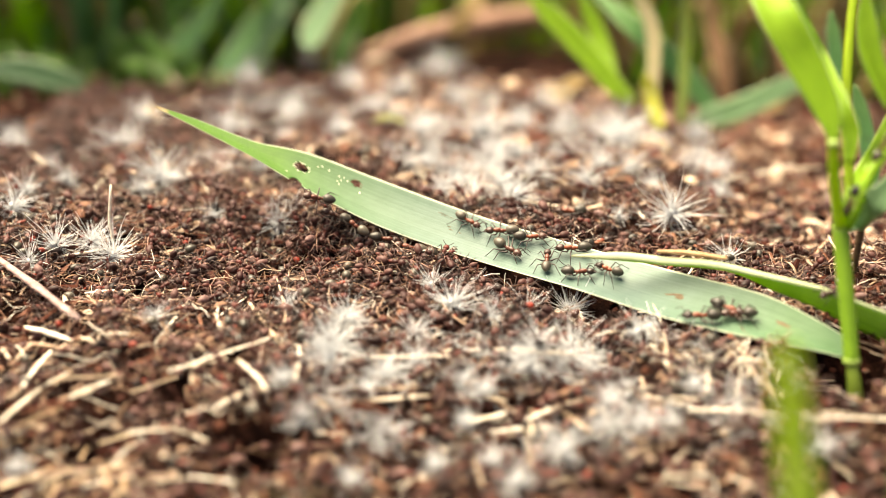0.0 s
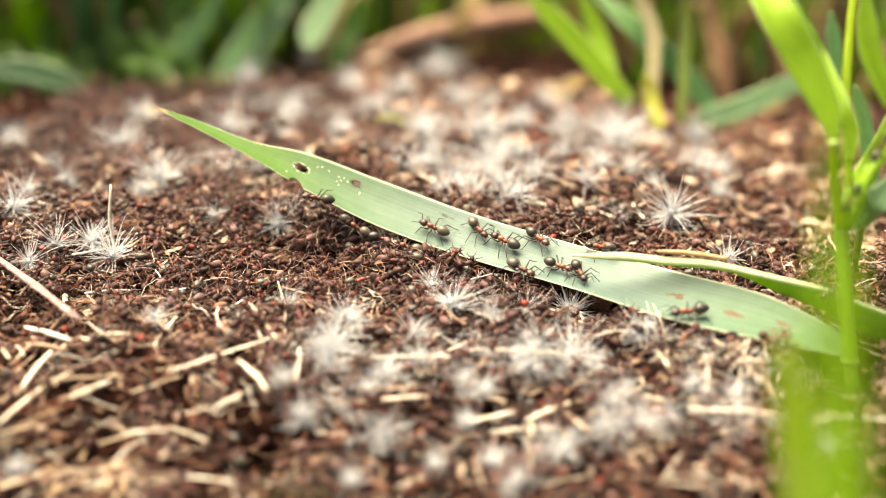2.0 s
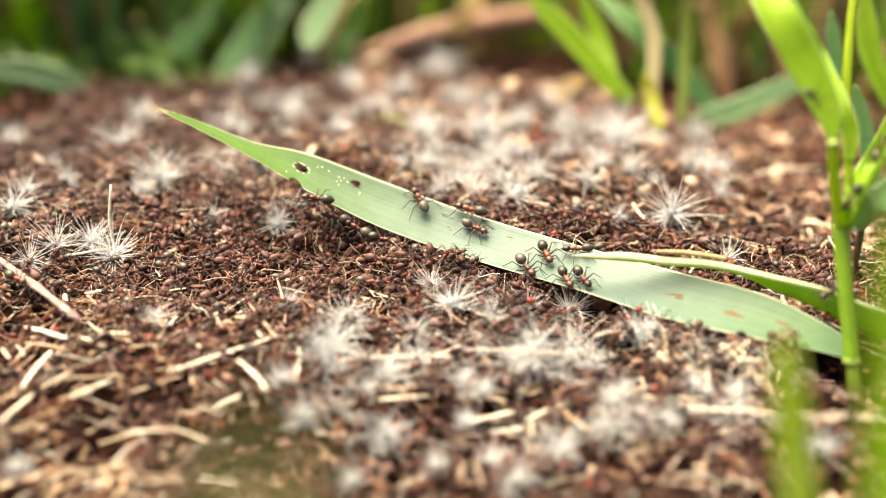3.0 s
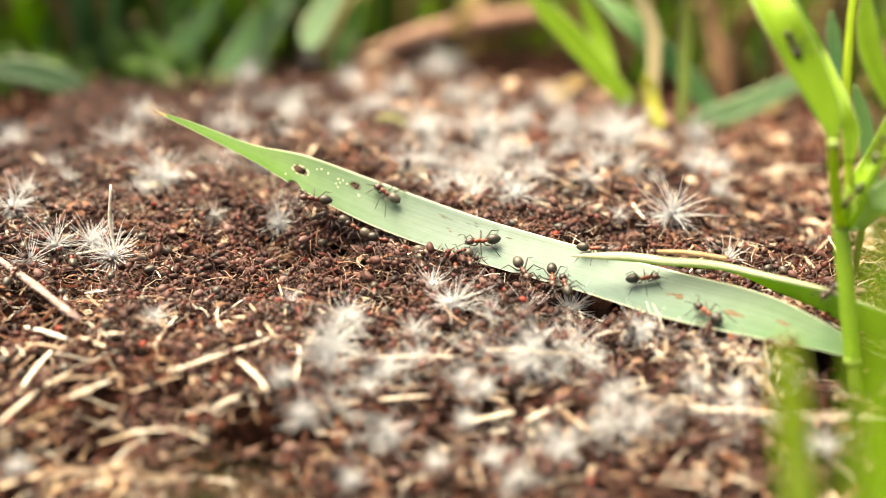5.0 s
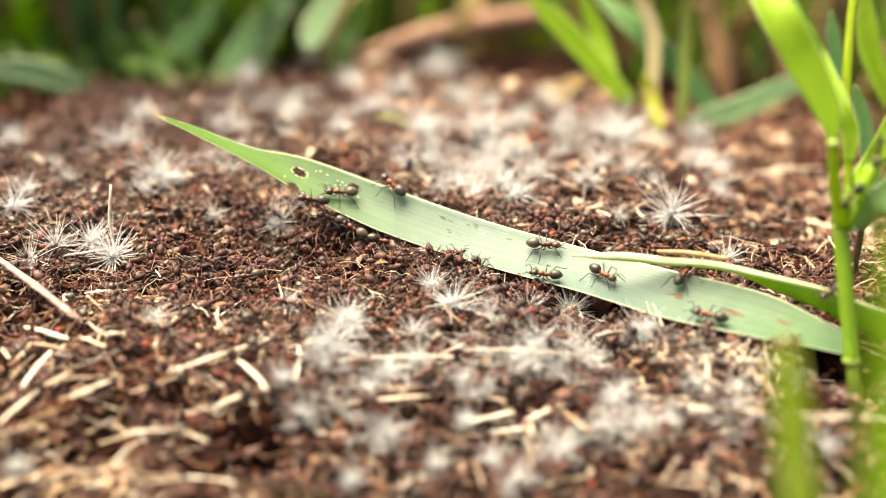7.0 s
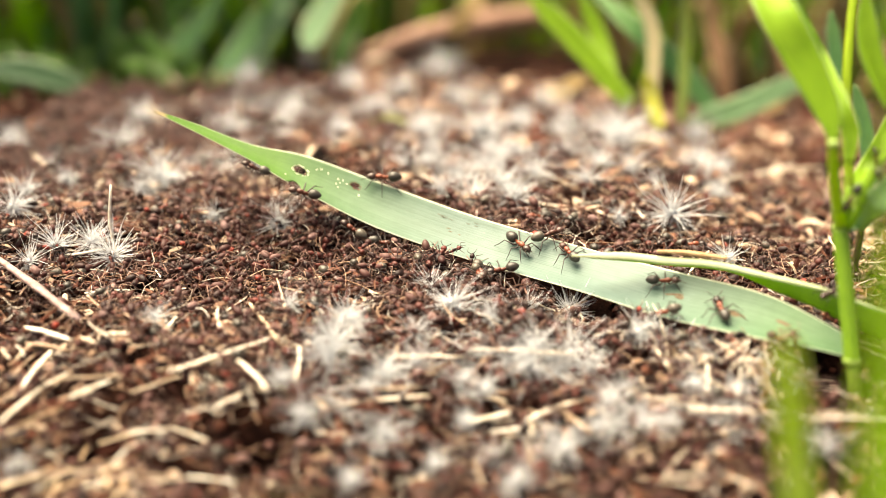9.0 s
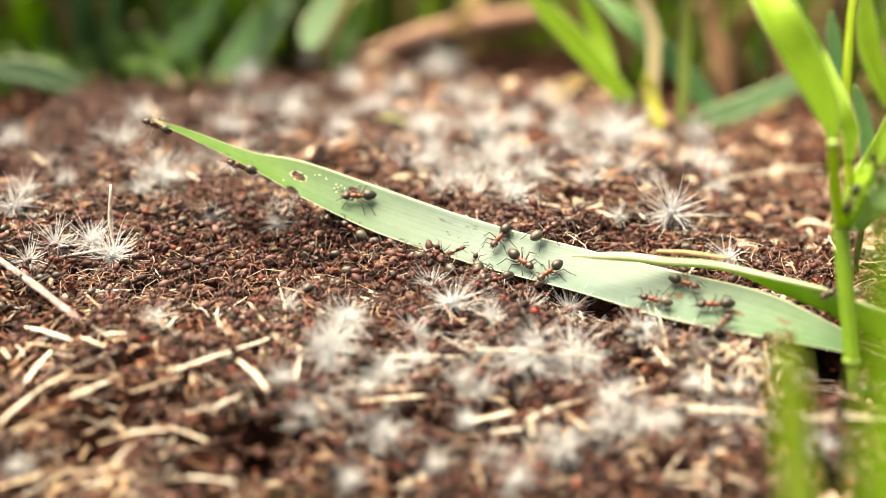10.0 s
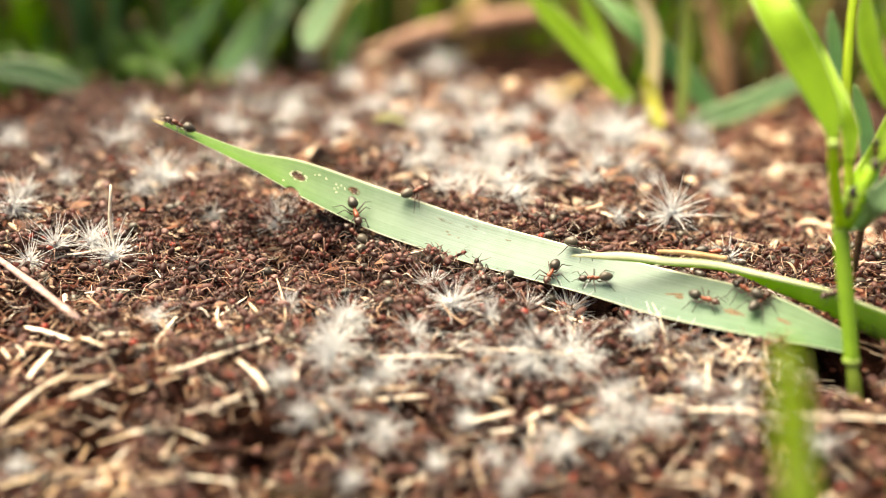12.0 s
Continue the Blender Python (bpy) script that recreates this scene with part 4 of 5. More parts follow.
def tuft_mesh(seed, hairs):
    """The hairs of one seed: fine curved bristles from a hub, a millimetre-scale parasol that has collapsed sideways."""
    rng = np.random.default_rng(seed)
    pieces = []
    lean = rng.uniform(-0.3, 0.3, 2)
    for _ in range(hairs):
        d = rng.normal(0, 1, 3)
        d[2] = d[2] * 0.9 + 0.25
        d[:2] += lean
        d /= np.linalg.norm(d)
        le = rng.uniform(0.3, 1.15)
        q = rng.normal(0, 0.22, 3)
        q[2] -= 0.06
        t = np.linspace(0, 1, 4)[:, None]
        p = d * le * t + q * le * t ** 2
        p[:, 2] = np.maximum(p[:, 2], -0.35)
        pieces.append(tube(p, np.array([0.018, 0.0125, 0.0095, 0.0055]), 3, cap=False))
    return join(pieces)


TUFTS = []
for k in range(9):
    hv, hf = tuft_mesh(40 + k, 125)
    sv, sf = blob((0, 0, 0.03), (0.05, 0.05, 0.09), 8, 5)
    cv, cf = blob((0, 0, 0.06), (0.13, 0.12, 0.11), 8, 5)
    TUFTS.append((mesh_of("bristles", hv, hf, FLUFF), mesh_of("hair_base", cv, cf, FLUFF), mesh_of("seed", sv - (0, 0, 0.06), sf, STRAW)))


def put_tuft(x, y, size, k, turn, lift=2.6):
    ob = thing("seed_tuft", "white feathery seed tuft caught on the mound", "seed", "seed tufts on the mound")
    m = on_ground(x, y, turn, lift, (k * 37) % 50 - 25, (k * 53) % 40 - 20)
    ob.matrix_basis = m
    for nm, me in zip(("bristles", "hair_base", "seed"), TUFTS[k % 9]):
        p = part(nm, me, ob)
        p.scale = ((1.45 if abs(x) > 40 and 0 < y < 40 else 1.75) * size * MM,) * 3
    return ob


# A tangle of tufts below the leaf, then single tufts: place and reach in mm, those near the leaf first, then the side and the back of the mound.
for k, (x, y, size) in enumerate(((1.7, -30.9, 3.6), (-19.8, -45.0, 4.0), (-17.4, -37.5, 3.1), (-5.3, -38.8, 2.7), (-4.4, -46.6, 2.8), (23.2, -43.6, 4.5), (15.3, -51.0, 3.4), (35.5, -40.2, 2.9), (-10.0, -50.8, 2.6), (6.7, -55.8, 2.5), (3.9, -61.0, 1.9), (-9.5, -65.4, 2.6), (-1.2, -70.5, 2.0), (19.5, -68.8, 3.5), (33.2, -65.5, 2.6), (26.3, -64.0, 2.3), (28.3, -58.5, 2.5), (-2.1, -21.2, 2.9), (24.7, -23.6, 3.3), (-27.7, -55.4, 2.3), (43.2, -54.8, 2.3), (-15.1, -74.2, 2.2), (-23.4, -63.3, 2.8), (50.1, -56.0, 2.3), (11.0, -75.7, 2.7), (-13.1, -55.6, 2.1), (-53.2, -35.0, 2.2), (-69.0, -73.0, 1.8), (-29.3, -28.9, 2.4), (61.8, -69.1, 2.6), (-19.5, -48.0, 3.6))):
    put_tuft(x, y, size, k + 0, (k * 47) % 360, 2.2 + 0.25 * size)
for k, (x, y, size) in enumerate(((-65.0, 32.4, 5.7), (-67.9, 26.7, 3.8), (-67.4, -6.6, 4.2), (-72.7, -1.8, 3.5), (-79.2, -4.9, 3.5), (-83.3, -10.2, 3.4), (-87.0, 35.0, 3.4), (-91.6, 8.3, 4.2), (-92.2, 19.7, 3.5), (-81.8, 64.2, 4.8), (-80.0, 85.5, 3.9), (-49.1, 9.7, 2.4), (-34.8, 7.0, 3.1), (-42.9, 42.1, 2.7), (-111.5, 72.3, 3.8), (-94.8, 48.4, 3.0), (48.7, 8.5, 5.6), (4.2, 34.2, 4.7), (15.6, 17.4, 3.7), (45.1, 73.3, 5.9), (46.5, 84.0, 5.6), (44.0, 80.0, 5.0), (15.3, 22.9, 2.6), (68.6, 58.5, 3.0), (29.3, 83.4, 3.9), (37.6, 9.2, 1.9), (4.7, 117.0, 4.9), (-1.9, 177.5, 5.3), (20.8, 86.9, 3.9), (10.2, 78.1, 4.4), (66.6, 72.4, 3.2), (64.5, 41.7, 3.2))):
    put_tuft(x, y, size, k + 27, (k * 47) % 360, 2.2 + 0.25 * size)
for k, (x, y, size) in enumerate(((32.3, 27.6, 2.8), (17.7, 59.2, 3.7), (-5.4, 75.1, 3.8), (-19.9, 109.7, 4.2), (-42.7, 110.2, 3.5), (-61.4, 151.8, 3.9), (-46.9, 225.8, 5.4), (9.9, 77.5, 3.5), (58.8, -5.0, 3.0), (-13.3, 130.2, 4.0), (-28.4, 141.4, 3.8), (-15.0, 106.6, 3.5), (-27.1, 76.8, 3.2), (48.2, 35.6, 3.2), (28.7, 116.0, 3.6), (33.3, 93.8, 3.1), (11.9, 52.7, 3.6), (-3.2, 46.2, 3.0), (37.2, 45.3, 3.0), (-13.4, 63.6, 2.9), (71.6, 106.0, 3.5))):
    put_tuft(x, y, size, k + 54, (k * 47) % 360, 2.2 + 0.25 * size)
TANGLE = ((20.1, -48.9, 3.6), (25.8, -46.8, 3.6), (16.7, -45.8, 3.4), (15.8, -27.2, 3.2), (-20.1, -51.2, 3.6), (11.6, -48.2, 2.8), (31.1, -53.5, 2.6), (9.0, -35.0, 2.7))
BACK_TANGLE = ((2.2, 44.0, 4.3), (6.8, 22.0, 3.8), (9.3, 48.8, 3.8), (12.9, 27.4, 3.6), (-2.7, 63.3, 4.0), (21.1, 35.2, 3.7), (30.2, 57.5, 3.9), (13.4, 70.6, 4.1), (43.8, 43.3, 3.5), (55.1, 72.9, 3.8), (60.4, 51.2, 3.3), (-0.5, 22.5, 2.8), (-8.6, 44.0, 3.2))
for k, (x, y, size) in enumerate(TANGLE + BACK_TANGLE):
    put_tuft(x, y, size, k + 80, (k * 71) % 360, 2.2)
rng = random.Random(9)
for k in range(22):
    a, b = (rng.uniform(-60, 64), rng.uniform(48, 132)) if k < 18 else (rng.uniform(-12, 50), rng.uniform(-72, -46))
    put_tuft(a, b, rng.uniform(2.8, 5.0) if k < 18 else rng.uniform(1.8, 3.0), k, rng.uniform(0, 360), rng.uniform(1.4, 2.4))


LEAF_SPINE = spline(LEAF, 80)[:, :2] / MM


def clear_of_leaf(x, y, gap=9.0):
    """Is a place on the mound free of the low half of the leaf?"""
    d = np.hypot(LEAF_SPINE[36:, 0] - x, LEAF_SPINE[36:, 1] - y)
    return d.min() > gap


# ---- litter of needles, chips and crumbs ----
def scatter(count, seed, lo, hi):
    """Places on the mound, thinning out to the sides."""
    rng = np.random.default_rng(seed)
    x = rng.uniform(-150, 150, count)
    y = rng.uniform(lo, hi, count)
    return rng, x, y


def build_litter():
    rng, x, y = scatter(15000, 21, -112, 175)
    vs, fs, o = [], [], 0
    z = ground_z(x * MM, y * MM)
    for k in range(len(x)):
        # Back left thinned to bare dark soil, standing in for the sward's shade.
        if x[k] < -26 and y[k] > 30 and k % 5 < (4 if y[k] - 0.6 * x[k] > 110 else 1) or (x[k] > 0 and y[k] > 138 and k % 4) or (y[k] < -40 and k % 5 < 2) or (-30 < x[k] < 34 and -36 < y[k] + 0.5 * x[k] < 4 and k % 3):
            continue
        le, wi = rng.choice([rng.uniform(1.2, 3.5), rng.uniform(2.5, 8)]), rng.uniform(0.2, 1.1)
        a, tilt = rng.uniform(0, math.pi), rng.normal(0, 0.32)
        d = np.array([math.cos(a) * math.cos(tilt), math.sin(a) * math.cos(tilt), math.sin(tilt)])
        s = np.array([-math.sin(a), math.cos(a), 0])
        u = np.cross(d, s)
        c = np.array([x[k], y[k], z[k] / MM + rng.uniform(-0.2, 2.6)])
        e = rng.uniform(0.3, 1.0)
        quad = [c - d * le / 2 - s * wi / 2 * e, c - d * le / 2 + s * wi / 2 * e, c - d * le / 2 + u * wi * 0.4,
                c + d * le / 2 - s * wi / 2, c + d * le / 2 + s * wi / 2, c + d * le / 2 + u * wi * 0.4]
        vs += quad
        fs += [(o, o + 1, o + 4, o + 3), (o + 1, o + 2, o + 5, o + 4), (o + 2, o, o + 3, o + 5), (o, o + 2, o + 1), (o + 3, o + 4, o + 5)]
        o += 6
    ob = new("needle_litter", mesh_of("needle_litter", np.array(vs) * MM, fs, LITTER, smooth=False))
    tagged(ob, "brown and straw-coloured plant litter covering the mound", "litter", kind="stuff")
    rng, x, y = scatter(5200, 22, -112, 175)
    z = ground_z(x * MM, y * MM)
    vs, fs, o = [], [], 0
    bv, bf = blob((0, 0, 0), (1, 1, 1), 5, 4)
    for k in range(len(x)):
        # Crumbs thinned there too, for the same stand-in shade.
        if x[k] < -26 and y[k] > 30 and (k % 3 or y[k] - 0.6 * x[k] > 110):
            continue
        r = rng.uniform(0.4, 1.3) * np.array([1, rng.uniform(0.5, 1), rng.uniform(0.4, 0.9)])
        v = bv * r * (1 + rng.normal(0, 0.18, (len(bv), 1)))
        a = rng.uniform(0, 6.28)
        ca, sa = math.cos(a), math.sin(a)
        v = np.c_[v[:, 0] * ca - v[:, 1] * sa, v[:, 0] * sa + v[:, 1] * ca, v[:, 2]]
        vs.append(v + [x[k], y[k], z[k] / MM + rng.uniform(-0.3, 0.5)])
        fs += [tuple(i + o for i in q) for q in bf]
        o += len(v)
    ob = new("crumbs", mesh_of("crumbs", np.vstack(vs) * MM, fs, LITTER, smooth=False))
    tagged(ob, "small brown crumbs of soil and bark", "litter", kind="stuff")


build_litter()


def build_chips(count, seed, lo, hi, left=-125, right=125):
    """Curled scraps of dry leaf and bark, larger towards the back of the mound."""
    rng = np.random.default_rng(seed)
    vs, fs, us, o = [], [], [], 0
    for _ in range(count):
        x, y = rng.uniform(left, right), rng.uniform(lo, hi)
        # No scraps far back left, where bare soil imitates grass shade.
        if not clear_of_leaf(x, y, 9.0) or (x > 0 and y > 138) or (x > 52 and y > 10 and rng.random() < 0.25) or (x < -28 and y > 0 and rng.random() < (1.0 if y - 0.6 * x > 105 else 0.3)) or math.hypot(x - 71, y + 47) < 11:
            continue
        le, wi, a = rng.uniform(3.0, 9.0) * max(0.5, 0.6 + y / 140), rng.uniform(0.3, 1.2) * (1 + y / 200) if y > 0 else rng.uniform(0.15, 0.5), rng.uniform(0, 6.283)
        z = float(ground_z(x * MM, y * MM)) / MM + rng.uniform(0.8, 2.5)
        t = np.linspace(-0.5, 0.5, 7)
        c = np.c_[x + math.cos(a) * t * le, y + math.sin(a) * t * le, z + le * rng.uniform(-0.6, 0.9) * (0.25 - t * t) + t * le * rng.uniform(-0.3, 0.3)]
        h = np.array([-math.sin(a), math.cos(a), rng.uniform(-0.5, 0.5)]) * wi
        w = np.array([0.3, 0.75, 1.0, 1.0, 0.9, 0.7, 0.3])[:, None] * h
        v, f, uv = lamina(c * MM, w * MM, 5, 0.2 * MM, rng.uniform(-0.4, 0.6))
        vs.append(v)
        us.append(uv)
        fs += [tuple(i + o for i in q) for q in f]
        o += len(v)
    ob = new("leaf_scraps", mesh_of("leaf_scraps", np.vstack(vs), fs, CHIP, uvs=np.vstack(us)))
    tagged(ob, "curled beige and brown scraps of dry leaf on the mound", "litter", kind="stuff")


CHIP = grainy("dry_scrap", [(0.0, (0.08, 0.028, 0.020)), (0.40, (0.17, 0.080, 0.052)), (0.76, (0.33, 0.215, 0.148)), (1.0, (0.56, 0.44, 0.34))], 300, 0.75, 0.12, per="island", relief=0.4, depth=0.0002)
build_chips(1000, 26, 15, 190)
build_chips(640, 27, -88, -34)
build_chips(300, 29, 6, 72, -88, -18)
build_chips(520, 31, -46, 8, -92, -4)
build_chips(260, 43, -22, 50, 44, 122)


def build_fibres(count, seed, lo, hi, thin, thick):
    """Loose pale fibres, hairs and root threads on the mound."""
    rng, x, y = scatter(count, seed, lo, hi)
    x = x * 0.66
    pieces = []
    for k in range(count):
        if not clear_of_leaf(x[k], y[k], 7.0) or math.hypot(x[k] - 71, y[k] + 47) < 9:
            continue
        a, le = rng.uniform(0, 6.283), rng.uniform(3, 11)
        t = np.linspace(-0.5, 0.5, 5)
        p = np.c_[math.cos(a) * t * le, math.sin(a) * t * le, rng.normal(0, 0.35, 5)]
        p += np.outer(t * t, rng.normal(0, 0.35, 3) * le)
        z = float(ground_z(x[k] * MM, y[k] * MM)) / MM
        pieces.append(tube(p + [x[k], y[k], z + rng.uniform(1.4, 3.4)], rng.uniform(thin, thick), 3, cap=False))
    v, f = join(pieces)
    ob = new("plant_fibres", mesh_of("plant_fibres", v * MM, f, FIBRE))
    tagged(ob, "loose pale plant fibres strewn over the mound", "litter", kind="stuff")


FIBRE = grainy("plant_fibre", [(0.0, (0.20, 0.095, 0.058)), (0.5, (0.46, 0.31, 0.22)), (1.0, (0.90, 0.84, 0.76))], 500, 0.7, 0.15, per="island", relief=0.0)

build_fibres(1750, 24, -100, 120, 0.035, 0.10)
build_fibres(950, 33, -34, 42, 0.028, 0.075)
build_fibres(170, 25, -88, -30, 0.05, 0.17)


def build_hairs(clumps, seed):
    """Tangles of white hairs shed by the seed tufts, drifted together in wisps."""
    rng = np.random.default_rng(seed)
    pieces = []
    for k in range(clumps):
        cx, cy = (rng.uniform(-24, 62), rng.uniform(-68, -34)) if k % 2 else (rng.uniform(-66, 60), rng.uniform(14, 135))
        if not clear_of_leaf(cx, cy, 8.0) or math.hypot(cx - 71, cy + 47) < 12:
            continue
        drift = rng.uniform(0, 6.283)
        for _ in range(rng.integers(8, 22)):
            a, le = drift + rng.normal(0, 0.8), rng.uniform(3, 11)
            t = np.linspace(-0.5, 0.5, 6)
            p = np.c_[math.cos(a) * t * le, math.sin(a) * t * le, np.zeros(6)]
            p += np.outer(t * t, rng.normal(0, 0.9, 3) * le) + np.outer(t ** 3, rng.normal(0, 1.2, 3) * le)
            x, y = cx + rng.normal(0, 2.2), cy + rng.normal(0, 2.2)
            z = float(ground_z(x * MM, y * MM)) / MM
            p[:, 2] = np.maximum(p[:, 2], -1.2)
            pieces.append(tube(p + [x, y, z + rng.uniform(1.8, 4.2)], rng.uniform(0.03, 0.055), 3, cap=False))
    v, f = join(pieces)
    ob = new("seed_hairs", mesh_of("seed_hairs", v * MM, f, FLUFF))
    tagged(ob, "wisps of loose white seed hairs on the mound", "seed hairs", kind="stuff")


build_hairs(52, 28)


# ---- ants ----
def leg_path(side, k, reach=1.0):
    """Hip, knee, ankle and foot of leg k (front to back), in mm."""
    hip = np.array([1.15 - 0.55 * k, 0.35 * side, 1.25])
    way = radians((52, -6, -48)[k])
    out = np.array([math.sin(way), math.cos(way) * side, 0.0])
    le = (0.92, 1.0, 1.25)[k] * reach
    return hip, np.array([hip, hip + out * 0.5 * le + (0, 0, -0.2), hip + out * 1.9 * le + (0, 0, 0.75), hip + out * 3.0 * le + (0, 0, -0.55), hip + out * 3.8 * le + (0, 0, -1.2)])


def ant_bodies(seg, rings):
    head = join([blob((2.75, 0, 1.55), (0.92, 0.82, 0.66), seg, rings, 0.22), blob((3.6, 0.26, 1.35), (0.32, 0.12, 0.12), 5, 4), blob((3.6, -0.26, 1.35), (0.32, 0.12, 0.12), 5, 4)])
    chest = join([blob((1.15, 0, 1.6), (0.85, 0.55, 0.55), seg, rings), blob((0.25, 0, 1.42), (0.75, 0.45, 0.46), seg, rings), blob((-0.55, 0, 1.45), (0.17, 0.34, 0.42), seg - 2, rings - 1)])
    tail = blob((-1.98, 0, 1.68), (1.40, 1.04, 0.99) if seg > 8 else (1.42, 0.90, 0.84), seg + 2, 13 if seg > 8 else rings + 1, -0.20)
    if seg > 8:
        v = tail[0]
        u = (v[:, 0] + 1.98) / 1.40
        ridge = 1 + 0.07 * (((u + 1) * 2.2) % 1.0 - 0.6)
        v[:, 1] *= ridge
        v[:, 2] = 1.68 + (v[:, 2] - 1.68) * ridge
    return head, chest, tail


def feeler(side):
    a, b = np.array([3.2, 0.32 * side, 1.85]), np.array([3.75, 1.25 * side, 2.5])
    c = np.array([5.0, 1.35 * side, 1.9])
    return tube(np.array([a, b, (b + c) / 2 + (0, 0, 0.1), c]), np.array([0.085, 0.08, 0.07, 0.06]), 4)


HEAD_V, CHEST_V, TAIL_V = ant_bodies(10, 6)
ANT_PARTS = [("head", mesh_of("head", HEAD_V[0] * MM, HEAD_V[1], HEAD), (0, 0, 0), "dark head"),
             ("thorax", mesh_of("thorax", CHEST_V[0] * MM, CHEST_V[1], THORAX), (0, 0, 0), "rusty red thorax"),
             ("gaster", mesh_of("gaster", TAIL_V[0] * MM, TAIL_V[1], GASTER), (0, 0, 0), "round dark grey-brown abdomen")]
for sd in (1, -1):
    fv, ff = feeler(sd)
    ANT_PARTS.append(("antenna", mesh_of("antenna", fv * MM, ff, LEG), (0, 0, 0), ""))
    for kk in range(3):
        hip, pts = leg_path(sd, kk)
        lv, lf = tube(pts - hip, np.array([0.14, 0.19, 0.115, 0.075, 0.045]), 5)
        ANT_PARTS.append(("leg", mesh_of("leg", lv * MM, lf, LEG), tuple(hip), ""))


RED_THORAX = mesh_of("thorax", CHEST_V[0] * MM, CHEST_V[1], THORAX_RED)


def build_ant(label, group, red=False):
    ob = thing("ant", label, "ant", group)
    head = None
    for nm, me, at, words in ANT_PARTS:
        me = RED_THORAX if red and nm == "thorax" else me
        p = part(nm, me, head if nm == "antenna" else ob, words)
        head = p if nm == "head" else head
        p.location = [a * MM for a in at]
    return ob


def ant_density(x, y):
    """How thickly the ants stand, 0 to 1: a dark river of them along the near side of the leaf."""
    core = np.exp(-(((x + 22) / 62) ** 2 + ((y + 10 + 0.22 * x) / 24) ** 2))
    ring = np.exp(-((x / 130) ** 2 + ((y + 30) / 80) ** 2))
    flank = np.exp(-(((x + 85) / 40) ** 2 + ((y - 75) / 50) ** 2))
    return 0.08 + 0.95 * core + 0.42 * ring + 1.0 * flank


def ant_places(count, seed, lo, hi):
    rng = np.random.default_rng(seed)
    got = []
    while len(got) < count:
        x, y = rng.uniform(-110, 110), rng.uniform(lo, hi)
        if rng.random() < ant_density(x, y) and clear_of_leaf(x, y, 8.4) and math.hypot(x - 71, y + 47) > 10:
            got.append((x, y))
    return rng, got


def build_swarm(count, seed, groups=8):
    """The mass of ants that carpets the mound, in interleaved groups that shift against one another."""
    rng, places = ant_places(count, seed, -105, 150)
    head, chest, tail = ant_bodies(7, 4)
    bits = [(head, 1), (chest, 1), (tail, 0)]
    for sd in (1, -1):
        bits.append((feeler(sd), 2))
        for kk in range(3):
            hip, pts = leg_path(sd, kk)
            bits.append((tube(pts[1:], np.array([0.18, 0.145, 0.10, 0.07]), 3, cap=False), 2))
    base, faces, slots, o = [], [], [], 0
    for (v, f), slot in bits:
        base.append(v)
        faces += [tuple(i + o for i in q) for q in f]
        slots += [slot] * len(f)
        o += len(v)
    base = np.vstack(base)
    made = [([], [], []) for _ in range(groups)]
    for n_ant, (x, y) in enumerate(places):
        allv, allf, alls = made[n_ant % groups]
        k = len(allv)
        m = np.array((Euler((rng.normal(0, 0.45), rng.normal(0, 0.4), rng.uniform(0, 6.283))).to_matrix()))
        size = rng.uniform(0.62, 1.0)
        z = float(ground_z(x * MM, y * MM)) / MM
        allv.append(base @ m.T * size + [x, y, z + rng.choice([rng.uniform(-0.6, 1.0), rng.uniform(0.5, 2.8)])])
        allf += [tuple(i + k * o for i in q) for q in faces]
        alls += slots
    swarm = []
    for allv, allf, alls in made:
        ob = new("ants", mesh_of("ants", np.vstack(allv) * MM, allf, [GASTER_MASS, THORAX_MASS, LEG_MASS], alls))
        swarm.append(tagged(ob, "dense mass of dark wood ants with red thoraxes covering the mound", "ants", kind="stuff"))
    return swarm


swarm = build_swarm(3700, 31)

# The near blade's sway: seconds, shift in mm and lean in degrees.
SWAY = ((0.0, 10.4, 1.8), (0.3, 8.8, 1.5), (0.5, 7.6, 1.3), (0.7, 5.7, 1.0), (0.8, 4.8, 0.8), (1.0, 7.9, 1.4), (1.2, 10.1, 1.7), (1.5, 9.4, 1.6), (1.6, 3.2, 0.6), (1.8, -1.4, -0.1), (2.0, 0.7, 0.2), (2.2, 2.0, 0.4), (2.5, -1.4, -0.1), (2.7, 4.8, 0.8), (3.0, 6.3, 1.1), (3.2, 6.0, 1.1), (4.0, 8.8, 1.5), (4.8, 2.9, 0.6), (5.0, 4.8, 0.8), (5.2, 6.7, 1.2), (5.5, 10.1, 1.7), (5.8, 5.7, 1.0), (6.0, 7.3, 1.2), (6.2, 8.2, 1.4), (6.4, -1.7, -0.2), (6.5, 4.2, 0.8), (6.6, -0.5, 0.0), (6.8, 5.4, 1.0), (7.0, 6.3, 1.1), (7.2, 7.6, 1.3), (8.0, 10.1, 1.7), (8.8, 4.8, 0.8), (9.0, 5.7, 1.0), (9.5, 8.8, 1.5), (9.8, 9.8, 1.7), (10.0, 5.7, 1.0), (10.2, 6.3, 1.1), (10.5, 7.3, 1.2), (10.8, 7.9, 1.4), (11.0, 7.6, 1.3), (11.2, 7.1, 1.2), (11.5, 8.2, 1.4), (11.8, 10.1, 1.7), (12.0, 10.4, 1.8))
